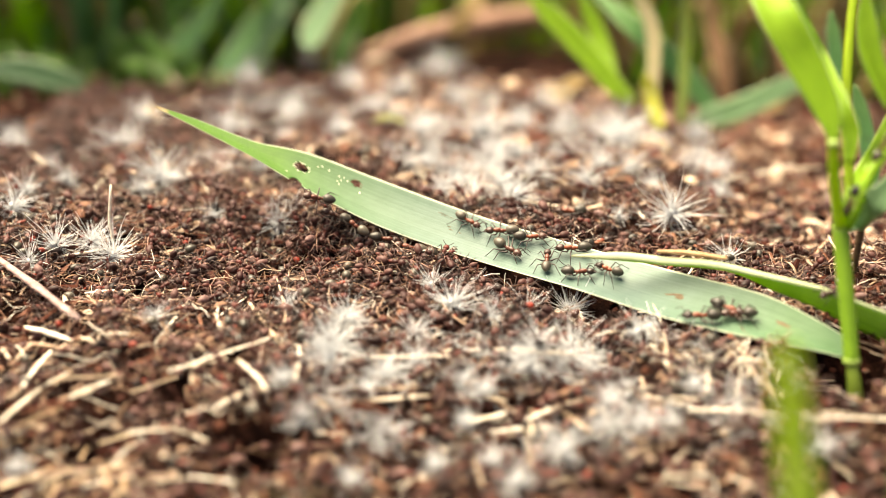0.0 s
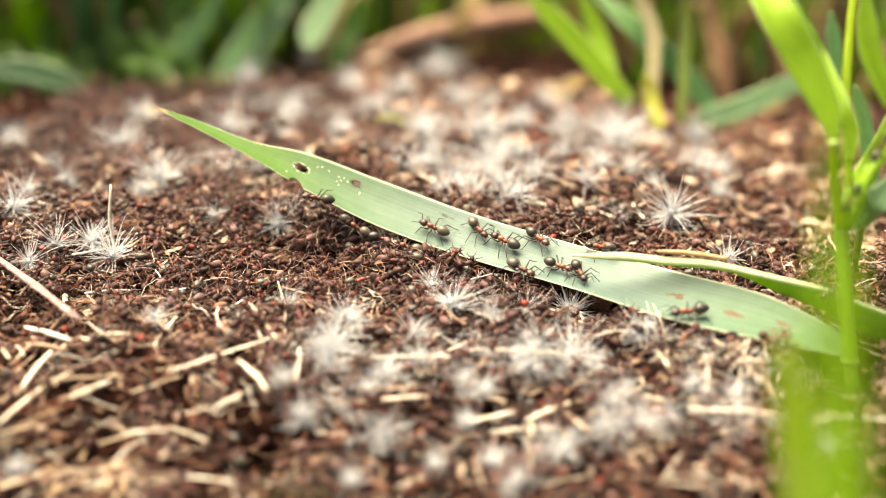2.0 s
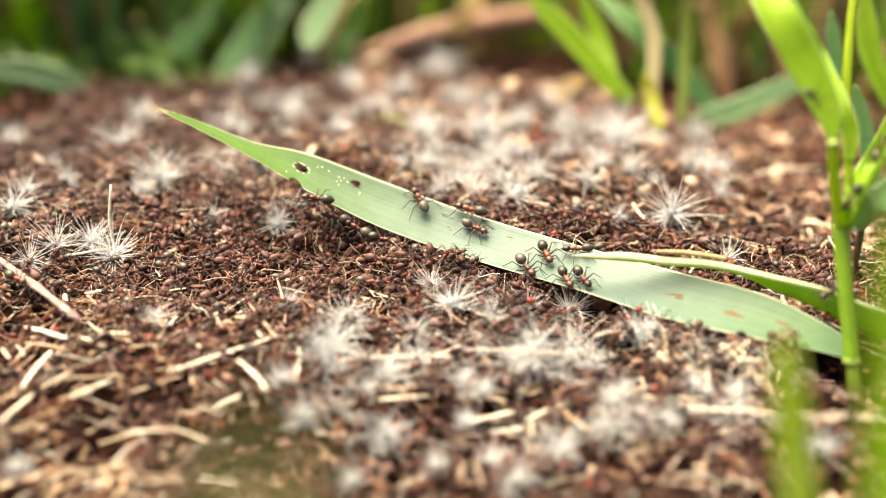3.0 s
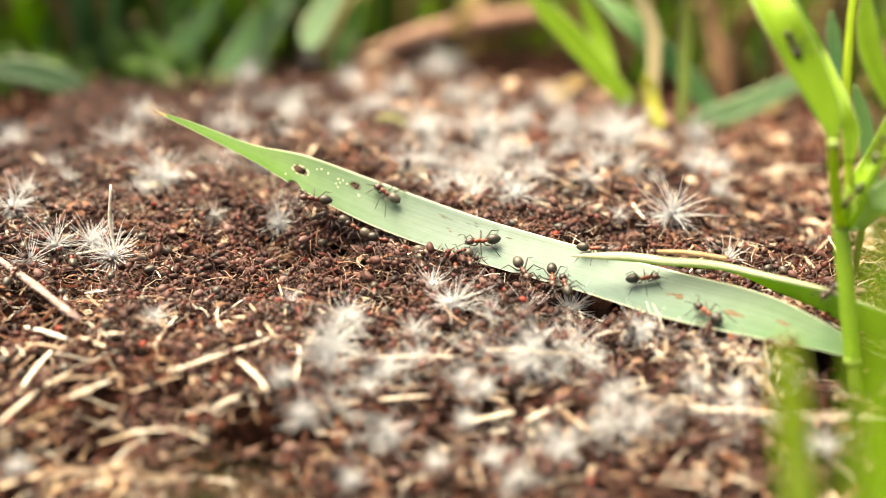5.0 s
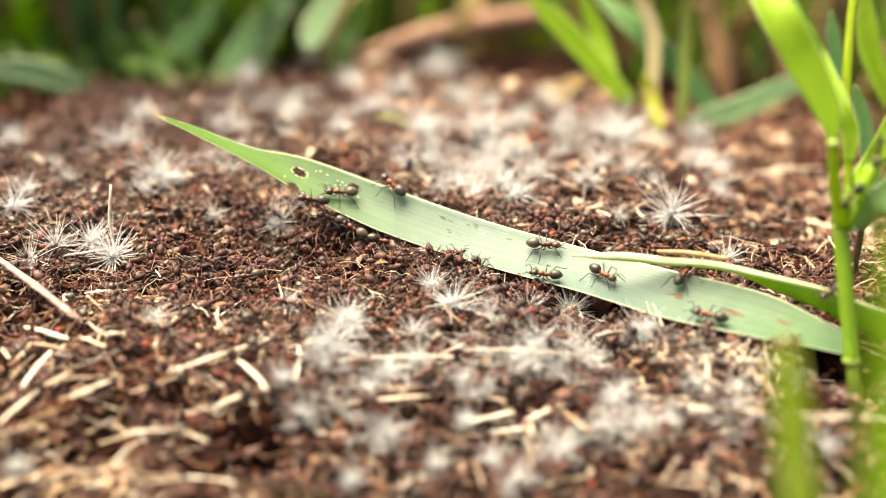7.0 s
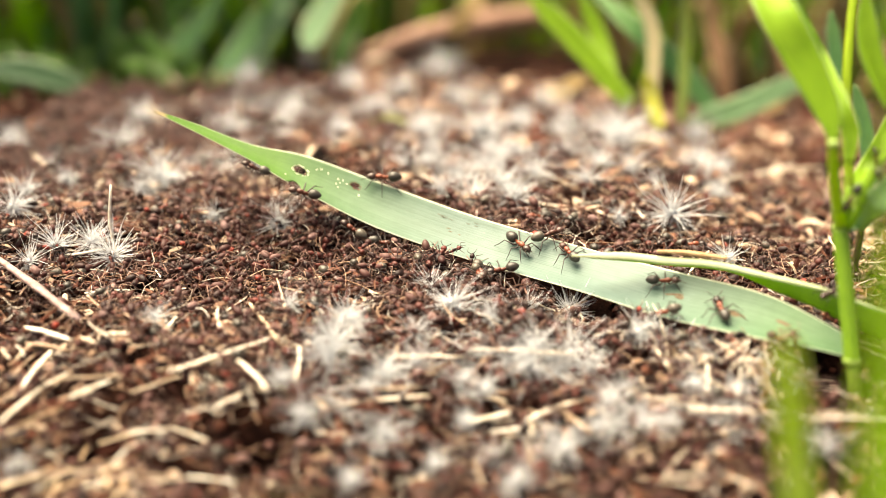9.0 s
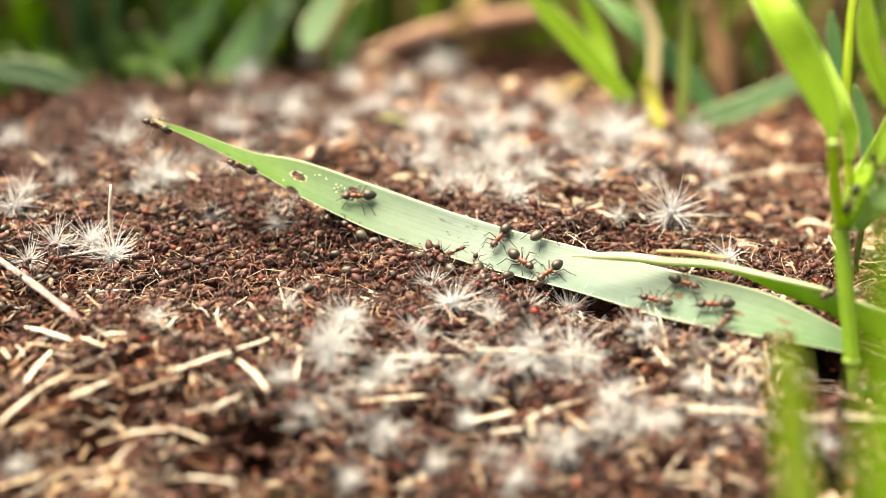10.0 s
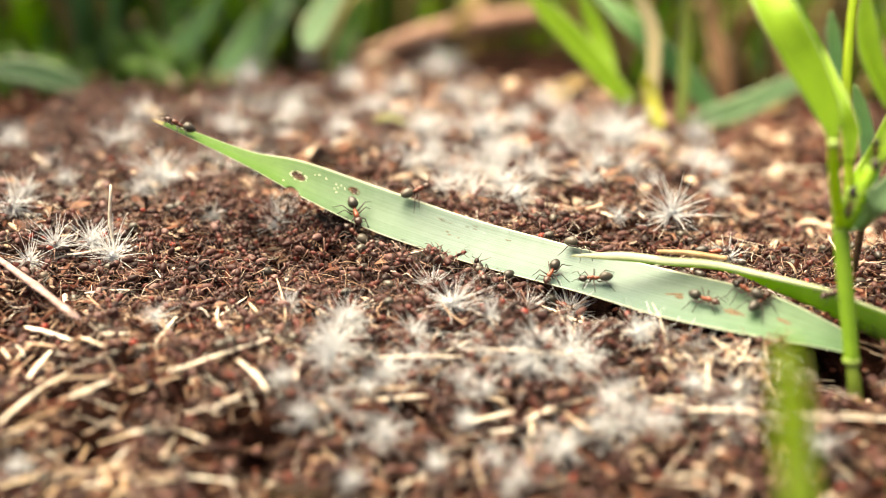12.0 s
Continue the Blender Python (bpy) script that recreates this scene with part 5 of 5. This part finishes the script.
# The low blade's nod: seconds, shift and rise in mm.
NOD = ((0.0, 0.0, -9.0), (0.8, 0.0, -8.0), (1.2, 1.0, -0.5), (1.6, 0.0, 2.0), (2.0, 0.0, -8.0), (2.4, -9.0, -3.0), (2.5, -9.0, -3.0), (2.8, -4.0, -4.0), (3.1, 0.0, 2.5), (3.2, 0.0, 2.0), (3.6, 0.0, -9.0), (4.8, 0.0, -8.0), (5.2, -6.0, -4.0), (5.5, -1.0, -4.5), (6.0, 1.0, 0.0), (6.2, 0.0, 0.0), (6.5, -1.0, 1.0), (6.8, 0.0, -9.0), (8.0, 0.0, -9.0), (12.0, 0.0, -9.0))


def leaf_ant(number, rows):
    """One ant on the leaf. Rows: seconds, "l" for the leaf, "g" for the ground "u" for beneath the leaf or "e" for clinging under its edge, then along, across (or x, y in mm) and heading."""
    ob = build_ant("dark wood ant with a rusty thorax walking on the leaf", "ants on the leaf", True)
    size = 0.91 + 0.14 * ((number * 5) % 7) / 6
    for c in ob.children:
        c.scale = (size,) * 3
        c.location = c.location * size
    walk(ob, [(t, on_leaf(t, a, b, h)) if kind == "l" else (t, on_leaf(t, a, b, h) @ Matrix.Translation((0, 0, -2.3 * MM))) if kind == "e" else (t, on_ground(a, b, h, 1.8 if kind == "g" else 0.0)) for t, kind, a, b, h in rows])
    for j, leg in enumerate([c for c in ob.children if c.name.startswith("leg")]):
        at, beat, swing = leg.location.copy(), 1 if j % 2 else -1, []
        for q in range(31):
            a = beat * 15 * math.sin(q * 2.2 + number) + 6 * math.sin(q * 1.3 + j)
            swing.append((q * 0.4, Matrix.LocRotScale(at, Euler((0, 0, radians(a))), None)))
        walk(leg, swing)


def key_ground_ants(count, seed):
    rng, places = ant_places(count, seed, -88, 70)
    for k, (x, y) in enumerate(places):
        ob = build_ant("dark wood ant with a rusty thorax crawling over the mound", "ants on the mound")
        size = rng.uniform(0.70, 0.90)
        for c in ob.children:
            c.scale = (size,) * 3
            c.location = c.location * size
        turn, lift, rows = rng.uniform(0, 360), rng.uniform(0.8, 2.4), []
        pace = rng.choice([1.5, 4.0, 7.0])
        pitch, roll = rng.normal(0, 9), rng.normal(0, 9)
        for q in range(17):
            rows.append((q * 0.75, on_ground(x, y, turn, lift, pitch, roll)))
            home = math.degrees(math.atan2(places[k][1] - y, places[k][0] - x))
            turn += rng.normal(0, 28)
            if math.hypot(places[k][0] - x, places[k][1] - y) > 14:
                turn += max(-45, min(45, (home - turn + 180) % 360 - 180))
            nx, ny = x + pace * math.cos(radians(turn)), y + pace * math.sin(radians(turn))
            if clear_of_leaf(nx, ny):
                x, y = nx, ny
            else:
                turn += 70
        walk(ob, rows)


def key_foreground_blade():
    """The blade close to the lens sways in and out at the edge of the view."""
    base = Vector((0.0493, -0.1791, 0.0146))
    rows = []
    for t, dx, lean in SWAY:
        rows.append((t, Matrix.Translation(base) @ pose(0.72 * dx * MM, 0, 0, 0, lean, 0)))
    walk(near_blade, rows)
    foot = Vector((-0.0060, -0.2175, 0.0556))
    walk(low_blade, [(t, Matrix.Translation(foot) @ pose(0.57 * dx * MM, 0, 0.57 * dz * MM, 0, 0.5 * dx, 0)) for t, dx, dz in NOD])


def key_swarm():
    rng = np.random.default_rng(63)
    for ob in swarm:
        x = y = 0.0
        rows = []
        for q in range(21):
            rows.append((q * 0.6, pose(x * MM, y * MM, 0)))
            x, y = max(-2.4, min(2.4, x + rng.normal(0, 1.1))), max(-2.4, min(2.4, y + rng.normal(0, 1.1)))
        walk(ob, rows)


def plant_ant(rows):
    """An ant on the upright grass: seconds, place in mm, tilt back and heading."""
    ob = build_ant("dark wood ant clinging to the grass plant", "ants on the grass")
    for c in ob.children:
        c.scale = (0.8,) * 3
        c.location = c.location * 0.8
    walk(ob, [(t, pose(x * MM, y * MM, z * MM, tilt, 0, 0) @ pose(0, 0, 0, 0, 0, turn)) for t, x, y, z, tilt, turn in rows])


def motions():
    walk(leaf, [(t, leaf_pose(t)) for t, _ in LEAF_SAG])
    leaf_ant(0, [(0.00, "l", 0.4900, 0.55, 346), (0.50, "l", 0.4913, 0.55, 346), (1.00, "l", 0.4963, 0.45, 332), (1.50, "l", 0.4913, 0.38, 322), (2.00, "l", 0.5012, 0.38, 330), (2.50, "l", 0.5025, 0.30, 328),
                 (3.00, "l", 0.4975, 0.38, 352), (4.00, "l", 0.4913, -0.98, 312), (5.00, "g", 2.4, -14.0, 274), (7.00, "g", 3.1, -15.0, 279), (9.00, "g", 6.9, -15.3, 282), (12.00, "g", 7.4, -15.7, 282)])
    leaf_ant(1, [(0.00, "l", 0.5312, -0.12, 346), (0.50, "l", 0.5413, -0.53, 336), (1.00, "l", 0.5425, -1.05, 332), (1.50, "l", 0.5450, -1.10, 340), (2.00, "l", 0.5487, -0.98, 346), (2.50, "l", 0.5500, -0.88, 340),
                 (3.00, "l", 0.5513, -0.73, 326), (5.00, "l", 0.5500, -0.95, 320), (5.50, "l", 0.5500, -0.90, 320), (6.00, "l", 0.5500, -0.43, 328), (6.50, "l", 0.5487, 0.02, 358), (7.00, "l", 0.5587, 0.52, 374),
                 (8.00, "l", 0.5625, 0.77, 404), (9.00, "l", 0.5600, 0.90, 408), (9.50, "l", 0.5587, 0.93, 412), (10.00, "l", 0.5575, 1.05, 426), (10.50, "l", 0.5575, 1.05, 422), (11.00, "l", 0.5663, 0.75, 368),
                 (11.50, "l", 0.5725, 0.65, 382), (12.00, "l", 0.5900, 0.95, 372)])
    leaf_ant(2, [(0.00, "l", 0.5463, 0.62, 22), (0.50, "l", 0.5487, 0.93, 34), (1.00, "l", 0.5513, 1.10, 22), (1.50, "l", 0.5513, 0.90, 14), (2.00, "l", 0.5525, 0.70, -22), (2.50, "l", 0.5575, 0.38, -44),
                 (3.00, "l", 0.5625, 0.20, -44), (5.00, "l", 0.5763, -0.85, -60), (5.50, "l", 0.5737, -0.65, -60), (6.00, "l", 0.5775, -0.45, -50), (6.50, "l", 0.5950, -0.20, -30), (7.00, "l", 0.6188, 0.00, -16),
                 (7.30, "l", 0.6175, 0.07, 40), (7.60, "l", 0.6162, 0.15, 90), (8.30, "l", 0.5975, 0.35, 130), (9.00, "l", 0.5825, 0.45, 148), (9.50, "l", 0.5725, -0.25, 218), (10.00, "l", 0.5725, -0.50, 252),
                 (10.50, "l", 0.5763, -0.60, 272), (11.00, "l", 0.5763, -0.60, 272), (11.50, "l", 0.5750, -0.55, 272), (12.00, "l", 0.5737, -0.53, 276)])
    leaf_ant(3, [(0.00, "l", 0.5663, -0.20, 114), (0.50, "l", 0.5575, -0.05, 132), (1.00, "l", 0.5250, 0.18, 160), (1.50, "l", 0.5125, 1.08, 166), (2.00, "g", 7.7, 22.1, 124), (4.00, "g", 2.1, 34.5, 117),
                 (6.00, "g", 0.8, 41.4, 92), (9.00, "g", 4.7, 36.7, 71), (12.00, "g", 6.1, 36.7, 71)])
    leaf_ant(4, [(0.00, "l", 0.5850, 0.65, 204), (0.50, "l", 0.5800, 0.52, 210), (1.00, "l", 0.5625, 0.32, 210), (1.50, "l", 0.5500, 0.02, 164), (2.00, "l", 0.5288, 0.15, 170), (2.50, "l", 0.5188, 0.85, 136),
                 (3.00, "l", 0.4925, 0.98, 184), (4.00, "l", 0.5012, 0.38, 228), (5.00, "l", 0.5100, -0.07, 208), (5.50, "l", 0.4863, -0.68, 252), (6.00, "l", 0.4500, 0.23, 194), (6.50, "l", 0.4188, 0.85, 172),
                 (7.00, "l", 0.4125, 0.95, 156), (8.00, "l", 0.4075, 1.10, 170), (9.00, "l", 0.4012, 1.10, 204), (9.50, "l", 0.3900, 0.67, 206), (10.00, "l", 0.3750, 0.20, 210), (10.50, "l", 0.3550, 0.02, 196),
                 (10.75, "l", 0.3563, -0.23, 248), (11.00, "l", 0.3650, -0.50, 290), (11.50, "l", 0.3700, -0.60, 302), (12.00, "l", 0.3700, -0.57, 308)])
    leaf_ant(5, [(0.00, "l", 0.5238, 0.55, 202), (0.50, "l", 0.5138, 0.00, 222), (1.00, "l", 0.5062, -0.25, 190), (1.50, "l", 0.4913, -0.48, 172), (2.00, "l", 0.4612, -0.27, 174), (2.50, "l", 0.4500, 0.38, 158),
                 (3.00, "l", 0.4413, 0.65, 138), (4.00, "l", 0.4238, 0.70, 158), (5.00, "l", 0.4062, 0.50, 164), (5.50, "l", 0.3925, 0.65, 148), (6.00, "l", 0.3775, 0.38, 172), (6.50, "l", 0.3500, -0.10, 208),
                 (7.00, "l", 0.3513, -0.10, 208), (7.50, "l", 0.3425, -0.25, 220), (8.00, "l", 0.3275, -0.57, 244), (8.50, "g", -27.8, 17.2, 267), (9.00, "g", -26.5, 14.0, 289), (9.40, "g", -23.6, 10.6, 303),
                 (9.80, "g", -21.0, 8.2, 333), (10.00, "g", -19.7, 7.2, 360), (10.20, "l", 0.3725, -1.05, 412), (10.50, "l", 0.3875, -0.48, 422), (11.00, "l", 0.4075, 0.40, 428), (11.50, "l", 0.4150, 0.93, 462),
                 (12.00, "l", 0.4363, 1.18, 410)])
    leaf_ant(6, [(0.00, "l", 0.5950, -0.30, 24), (0.50, "l", 0.5950, -0.40, 24), (1.00, "l", 0.5950, -0.57, 54), (1.50, "l", 0.6000, -0.32, -26), (2.00, "l", 0.5963, -0.23, -42), (2.50, "l", 0.5938, -0.12, -42),
                 (3.00, "l", 0.6013, -0.48, -36), (4.00, "l", 0.6013, -1.15, 40), (4.50, "l", 0.5963, -1.15, 96), (5.00, "l", 0.5913, -1.18, 130), (6.00, "l", 0.5863, -1.18, 154), (6.50, "l", 0.5837, -1.12, 164),
                 (7.00, "l", 0.5713, -0.83, 192), (8.00, "l", 0.5513, -0.98, 210), (9.00, "l", 0.5350, -1.18, 216), (9.50, "g", 10.7, -17.0, 205), (10.00, "g", 11.2, -17.3, 209), (10.50, "g", 10.9, -17.0, 226),
                 (11.00, "g", 11.2, -17.0, 226), (12.00, "g", 11.8, -16.7, 226)])
    leaf_ant(7, [(0.00, "l", 0.6250, 0.23, 176), (0.50, "l", 0.6338, 0.55, 144), (1.00, "l", 0.6275, 0.73, 182), (1.50, "l", 0.6150, 0.83, 174), (2.00, "l", 0.6088, 0.98, 192), (2.50, "l", 0.5913, 0.80, 204),
                 (3.00, "l", 0.5887, 0.70, 204), (3.80, "l", 0.5875, 0.70, 130), (4.40, "l", 0.5913, 0.75, 78), (5.00, "l", 0.6000, 0.85, 16), (5.50, "l", 0.6038, 0.98, 24), (6.00, "g", 36.4, -1.6, 23),
                 (6.50, "g", 43.7, -1.9, 0), (7.00, "g", 48.7, -1.4, 0), (9.00, "g", 51.2, -2.1, 0), (10.00, "g", 52.0, -3.1, 0), (12.00, "g", 60.0, -4.0, -4)])
    leaf_ant(8, [(0.00, "l", 0.7450, -0.70, 200), (0.50, "l", 0.7400, -0.60, 178), (1.00, "l", 0.7400, -0.50, 188), (1.50, "l", 0.7350, -0.53, 192), (2.00, "l", 0.7300, -0.62, 212), (2.50, "l", 0.7238, -1.10, 186),
                 (3.00, "g", 44.0, -35.5, 128), (4.00, "l", 0.7350, -1.00, 110), (4.60, "l", 0.7450, -0.70, 130), (5.00, "l", 0.7500, -0.57, 152), (6.00, "l", 0.7500, -0.57, 152), (6.50, "l", 0.7475, -0.48, 148),
                 (7.00, "l", 0.7525, -0.65, 178), (8.00, "l", 0.7588, -0.45, 146), (9.00, "l", 0.7612, -0.23, 126), (9.50, "l", 0.7538, -0.20, 138), (10.00, "l", 0.7538, -0.10, 200), (10.50, "l", 0.7688, 0.35, 202),
                 (11.00, "l", 0.7725, 0.52, 186), (11.50, "l", 0.7738, 0.70, 170), (12.00, "l", 0.7838, 0.70, 158)])
    leaf_ant(9, [(0.00, "l", 0.7825, -0.18, 202), (0.25, "l", 0.7900, -0.27, 268), (0.50, "l", 0.7975, -0.73, 296), (1.00, "u", 54.9, -37.0, 262), (4.00, "u", 51.3, -36.0, 209), (6.00, "u", 49.5, -35.0, 145),
                 (8.00, "u", 47.6, -34.0, 97), (9.00, "u", 48.5, -35.0, 75), (10.00, "l", 0.7675, -1.10, 76), (10.50, "l", 0.7825, -0.57, 44), (11.00, "l", 0.7975, -0.27, 52), (11.50, "l", 0.7975, -0.27, 52),
                 (12.00, "l", 0.8013, 0.40, 74)])
    leaf_ant(10, [(0.00, "g", 25.2, -22.4, 47), (1.00, "l", 0.5900, -1.05, 54), (1.50, "l", 0.5763, -0.10, 96), (1.75, "l", 0.5763, -0.18, 54), (2.00, "l", 0.5763, -0.25, -4), (2.20, "l", 0.5775, -0.30, -62),
                 (2.50, "l", 0.5775, -0.45, -66), (3.00, "l", 0.5875, -0.75, -42), (4.00, "l", 0.6162, -0.20, 10), (5.00, "l", 0.6638, 0.25, 32), (5.50, "l", 0.6763, 0.45, 32), (6.00, "l", 0.7025, 0.58, 22),
                 (6.50, "l", 0.7137, 0.67, 22), (7.00, "l", 0.7087, 0.75, 84), (8.00, "l", 0.7013, 0.65, 120), (8.50, "l", 0.6925, 0.48, 76), (9.00, "l", 0.6875, 0.38, 22), (9.50, "l", 0.6913, 0.52, 22),
                 (10.00, "l", 0.7113, 0.50, -8), (10.50, "l", 0.7137, 0.52, -8), (11.00, "l", 0.7288, 0.18, -16), (11.50, "l", 0.7412, 0.05, -16), (12.00, "l", 0.7375, 0.07, -10)])
    leaf_ant(11, [(0.00, "g", 14.9, 27.8, -81), (4.00, "g", 13.5, 25.9, -88), (8.00, "g", 11.7, 10.6, -77), (9.00, "l", 0.5388, 0.30, -24), (9.50, "l", 0.5400, -0.05, -24), (10.00, "l", 0.5450, -0.35, -22),
                 (10.50, "l", 0.5550, -0.45, -20), (11.00, "l", 0.5687, -1.00, -16), (12.00, "g", 22.6, -21.8, -48)])
    leaf_ant(12, [(0.00, "g", 27.1, 6.5, 180), (4.00, "g", 26.0, 7.9, 201), (8.00, "g", 22.4, 8.2, 180), (9.00, "g", 19.8, 5.2, 180), (9.50, "l", 0.5250, 0.80, 202), (10.00, "l", 0.5238, 0.50, 264),
                 (10.50, "l", 0.5375, 0.50, 318), (10.75, "l", 0.5413, 0.52, 274), (11.00, "l", 0.5450, 0.55, 194), (11.25, "l", 0.5463, 0.80, 150), (11.50, "l", 0.5487, 1.05, 122), (12.00, "g", 19.4, 7.9, 86)])
    leaf_ant(13, [(0.00, "g", 34.2, -34.5, 87), (6.00, "g", 36.0, -36.5, 100), (8.50, "g", 41.1, -37.6, 123), (8.80, "g", 41.5, -34.5, 177), (9.00, "l", 0.7050, -0.98, 224), (9.50, "l", 0.6975, -0.78, 202),
                 (10.00, "l", 0.6900, -0.50, 182), (10.50, "l", 0.6650, -0.43, 170), (11.00, "l", 0.6112, -0.43, 204), (11.50, "l", 0.6075, -0.43, 212), (12.00, "l", 0.6150, -0.25, 208)])
    leaf_ant(14, [(0.00, "g", -27.7, 15.9, -134), (3.00, "g", -27.5, 15.9, -131), (6.00, "g", -27.7, 15.9, -134), (8.00, "g", -27.7, 16.6, -152), (9.00, "g", -30.5, 19.5, -180), (9.50, "g", -33.8, 23.6, -180),
                 (10.50, "g", -36.8, 25.9, -180), (12.00, "g", -39.2, 30.0, -202)])
    leaf_ant(15, [(0.00, "g", 2.5, -8.6, -83), (2.00, "g", 2.5, -8.6, -80), (3.00, "g", 2.5, -9.3, -83), (5.00, "g", 5.2, -11.7, -86), (7.00, "g", 6.9, -13.3, -81), (12.00, "g", 7.4, -15.3, -77)])
    leaf_ant(16, [(0.00, "l", 0.3163, -1.32, 198), (4.00, "l", 0.3138, -1.32, 200), (8.00, "l", 0.3088, -1.32, 200), (9.00, "l", 0.2950, -1.30, 192), (9.50, "l", 0.2570, -1.18, 188), (10.00, "e", 0.1870, -1.00, 184),
                 (10.50, "e", 0.1500, -1.10, 182), (11.00, "e", 0.1200, -1.15, 180), (11.30, "l", 0.1020, -0.30, 178), (11.60, "l", 0.0980, -0.20, 178), (12.00, "l", 0.0660, -0.25, 178)])
    leaf_ant(17, [(0.00, "g", -19.8, 51.2, 132), (4.00, "g", -21.3, 53.7, 132), (8.00, "g", -25.6, 56.5, 142), (10.00, "g", -29.9, 57.5, 133), (12.00, "g", -39.4, 60.9, 143)])
    leaf_ant(18, [(0.00, "g", 31.7, -1.6, 28), (2.00, "g", 32.8, -2.3, 4), (5.00, "g", 36.8, -2.9, 21), (9.00, "g", 35.3, -3.9, 45), (10.00, "g", 47.0, -4.7, 0), (12.00, "g", 54.9, -6.1, -2)])
    leaf_ant(19, [(0.00, "l", 0.7650, -0.05, 350), (0.60, "l", 0.8125, -0.83, 310), (3.00, "u", 55.8, -38.0, 258), (9.00, "u", 56.2, -38.5, 243), (12.00, "u", 56.6, -38.8, 238)])
    leaf_ant(20, [(0.00, "e", 0.372, -1.33, 165), (4.00, "e", 0.376, -1.33, 172), (8.00, "e", 0.370, -1.33, 168), (12.00, "e", 0.374, -1.33, 160)])
    leaf_ant(21, [(0.00, "e", 0.408, -1.30, 15), (5.00, "e", 0.404, -1.30, 8), (12.00, "e", 0.410, -1.30, 20)])
    leaf_ant(22, [(0.00, "e", 0.440, -1.28, 190), (3.00, "e", 0.436, -1.28, 184), (7.00, "e", 0.442, -1.28, 195), (12.00, "e", 0.438, -1.28, 186)])
    leaf_ant(23, [(0.00, "e", 0.470, -1.26, 350), (6.00, "e", 0.467, -1.26, 358), (12.00, "e", 0.472, -1.26, 345)])
    leaf_ant(24, [(0.00, "e", 0.345, -1.30, 186), (7.00, "e", 0.340, -1.30, 190), (8.20, "e", 0.300, -1.20, 186), (8.70, "e", 0.245, -1.10, 184), (9.00, "e", 0.208, -1.10, 182), (9.50, "e", 0.085, -1.20, 180),
                 (10.00, "e", 0.018, -1.00, 178), (10.50, "e", 0.030, -1.50, 182), (11.00, "u", -58.0, 38.0, 200), (12.00, "u", -60.0, 37.0, 204)])
    plant_ant([(0.0, 70.9, -36.8, 9.2, 25, 200), (5.0, 70.5, -36.7, 9.4, 25, 215), (12.0, 71.1, -36.9, 9.0, 25, 195)])
    plant_ant([(0.0, 70.5, -39.3, 29.8, 70, 250), (6.0, 70.8, -38.9, 30.4, 70, 230), (12.0, 70.4, -39.4, 29.5, 70, 260)])
    plant_ant([(0.0, 75.0, -37.1, 38.4, 70, 60), (7.0, 74.4, -37.5, 37.7, 70, 80), (10.5, 74.1, -38.8, 35.1, 70, 110), (12.0, 74.0, -37.7, 37.3, 70, 90)])
    plant_ant([(0.0, 54.6, -17.5, 66.0, -112, 60), (2.2, 54.6, -17.5, 66.0, -112, 60), (2.6, 58.6, -34.5, 55.0, -112, 62), (3.0, 62.0, -40.2, 48.0, -112, 62), (3.6, 62.5, -39.1, 47.6, -112, 0), (4.2, 61.2, -38.2, 49.3, -112, -60), (5.0, 58.9, -35.4, 56.1, -112, -118), (5.5, 57.0, -33.2, 58.6, -112, -118), (6.0, 54.9, -24.0, 64.0, -112, -118), (6.6, 54.6, -17.5, 66.5, -112, -118), (12.0, 54.6, -17.5, 66.5, -112, -118)])
    key_swarm()
    key_ground_ants(255, 77)
    key_foreground_blade()


motions()
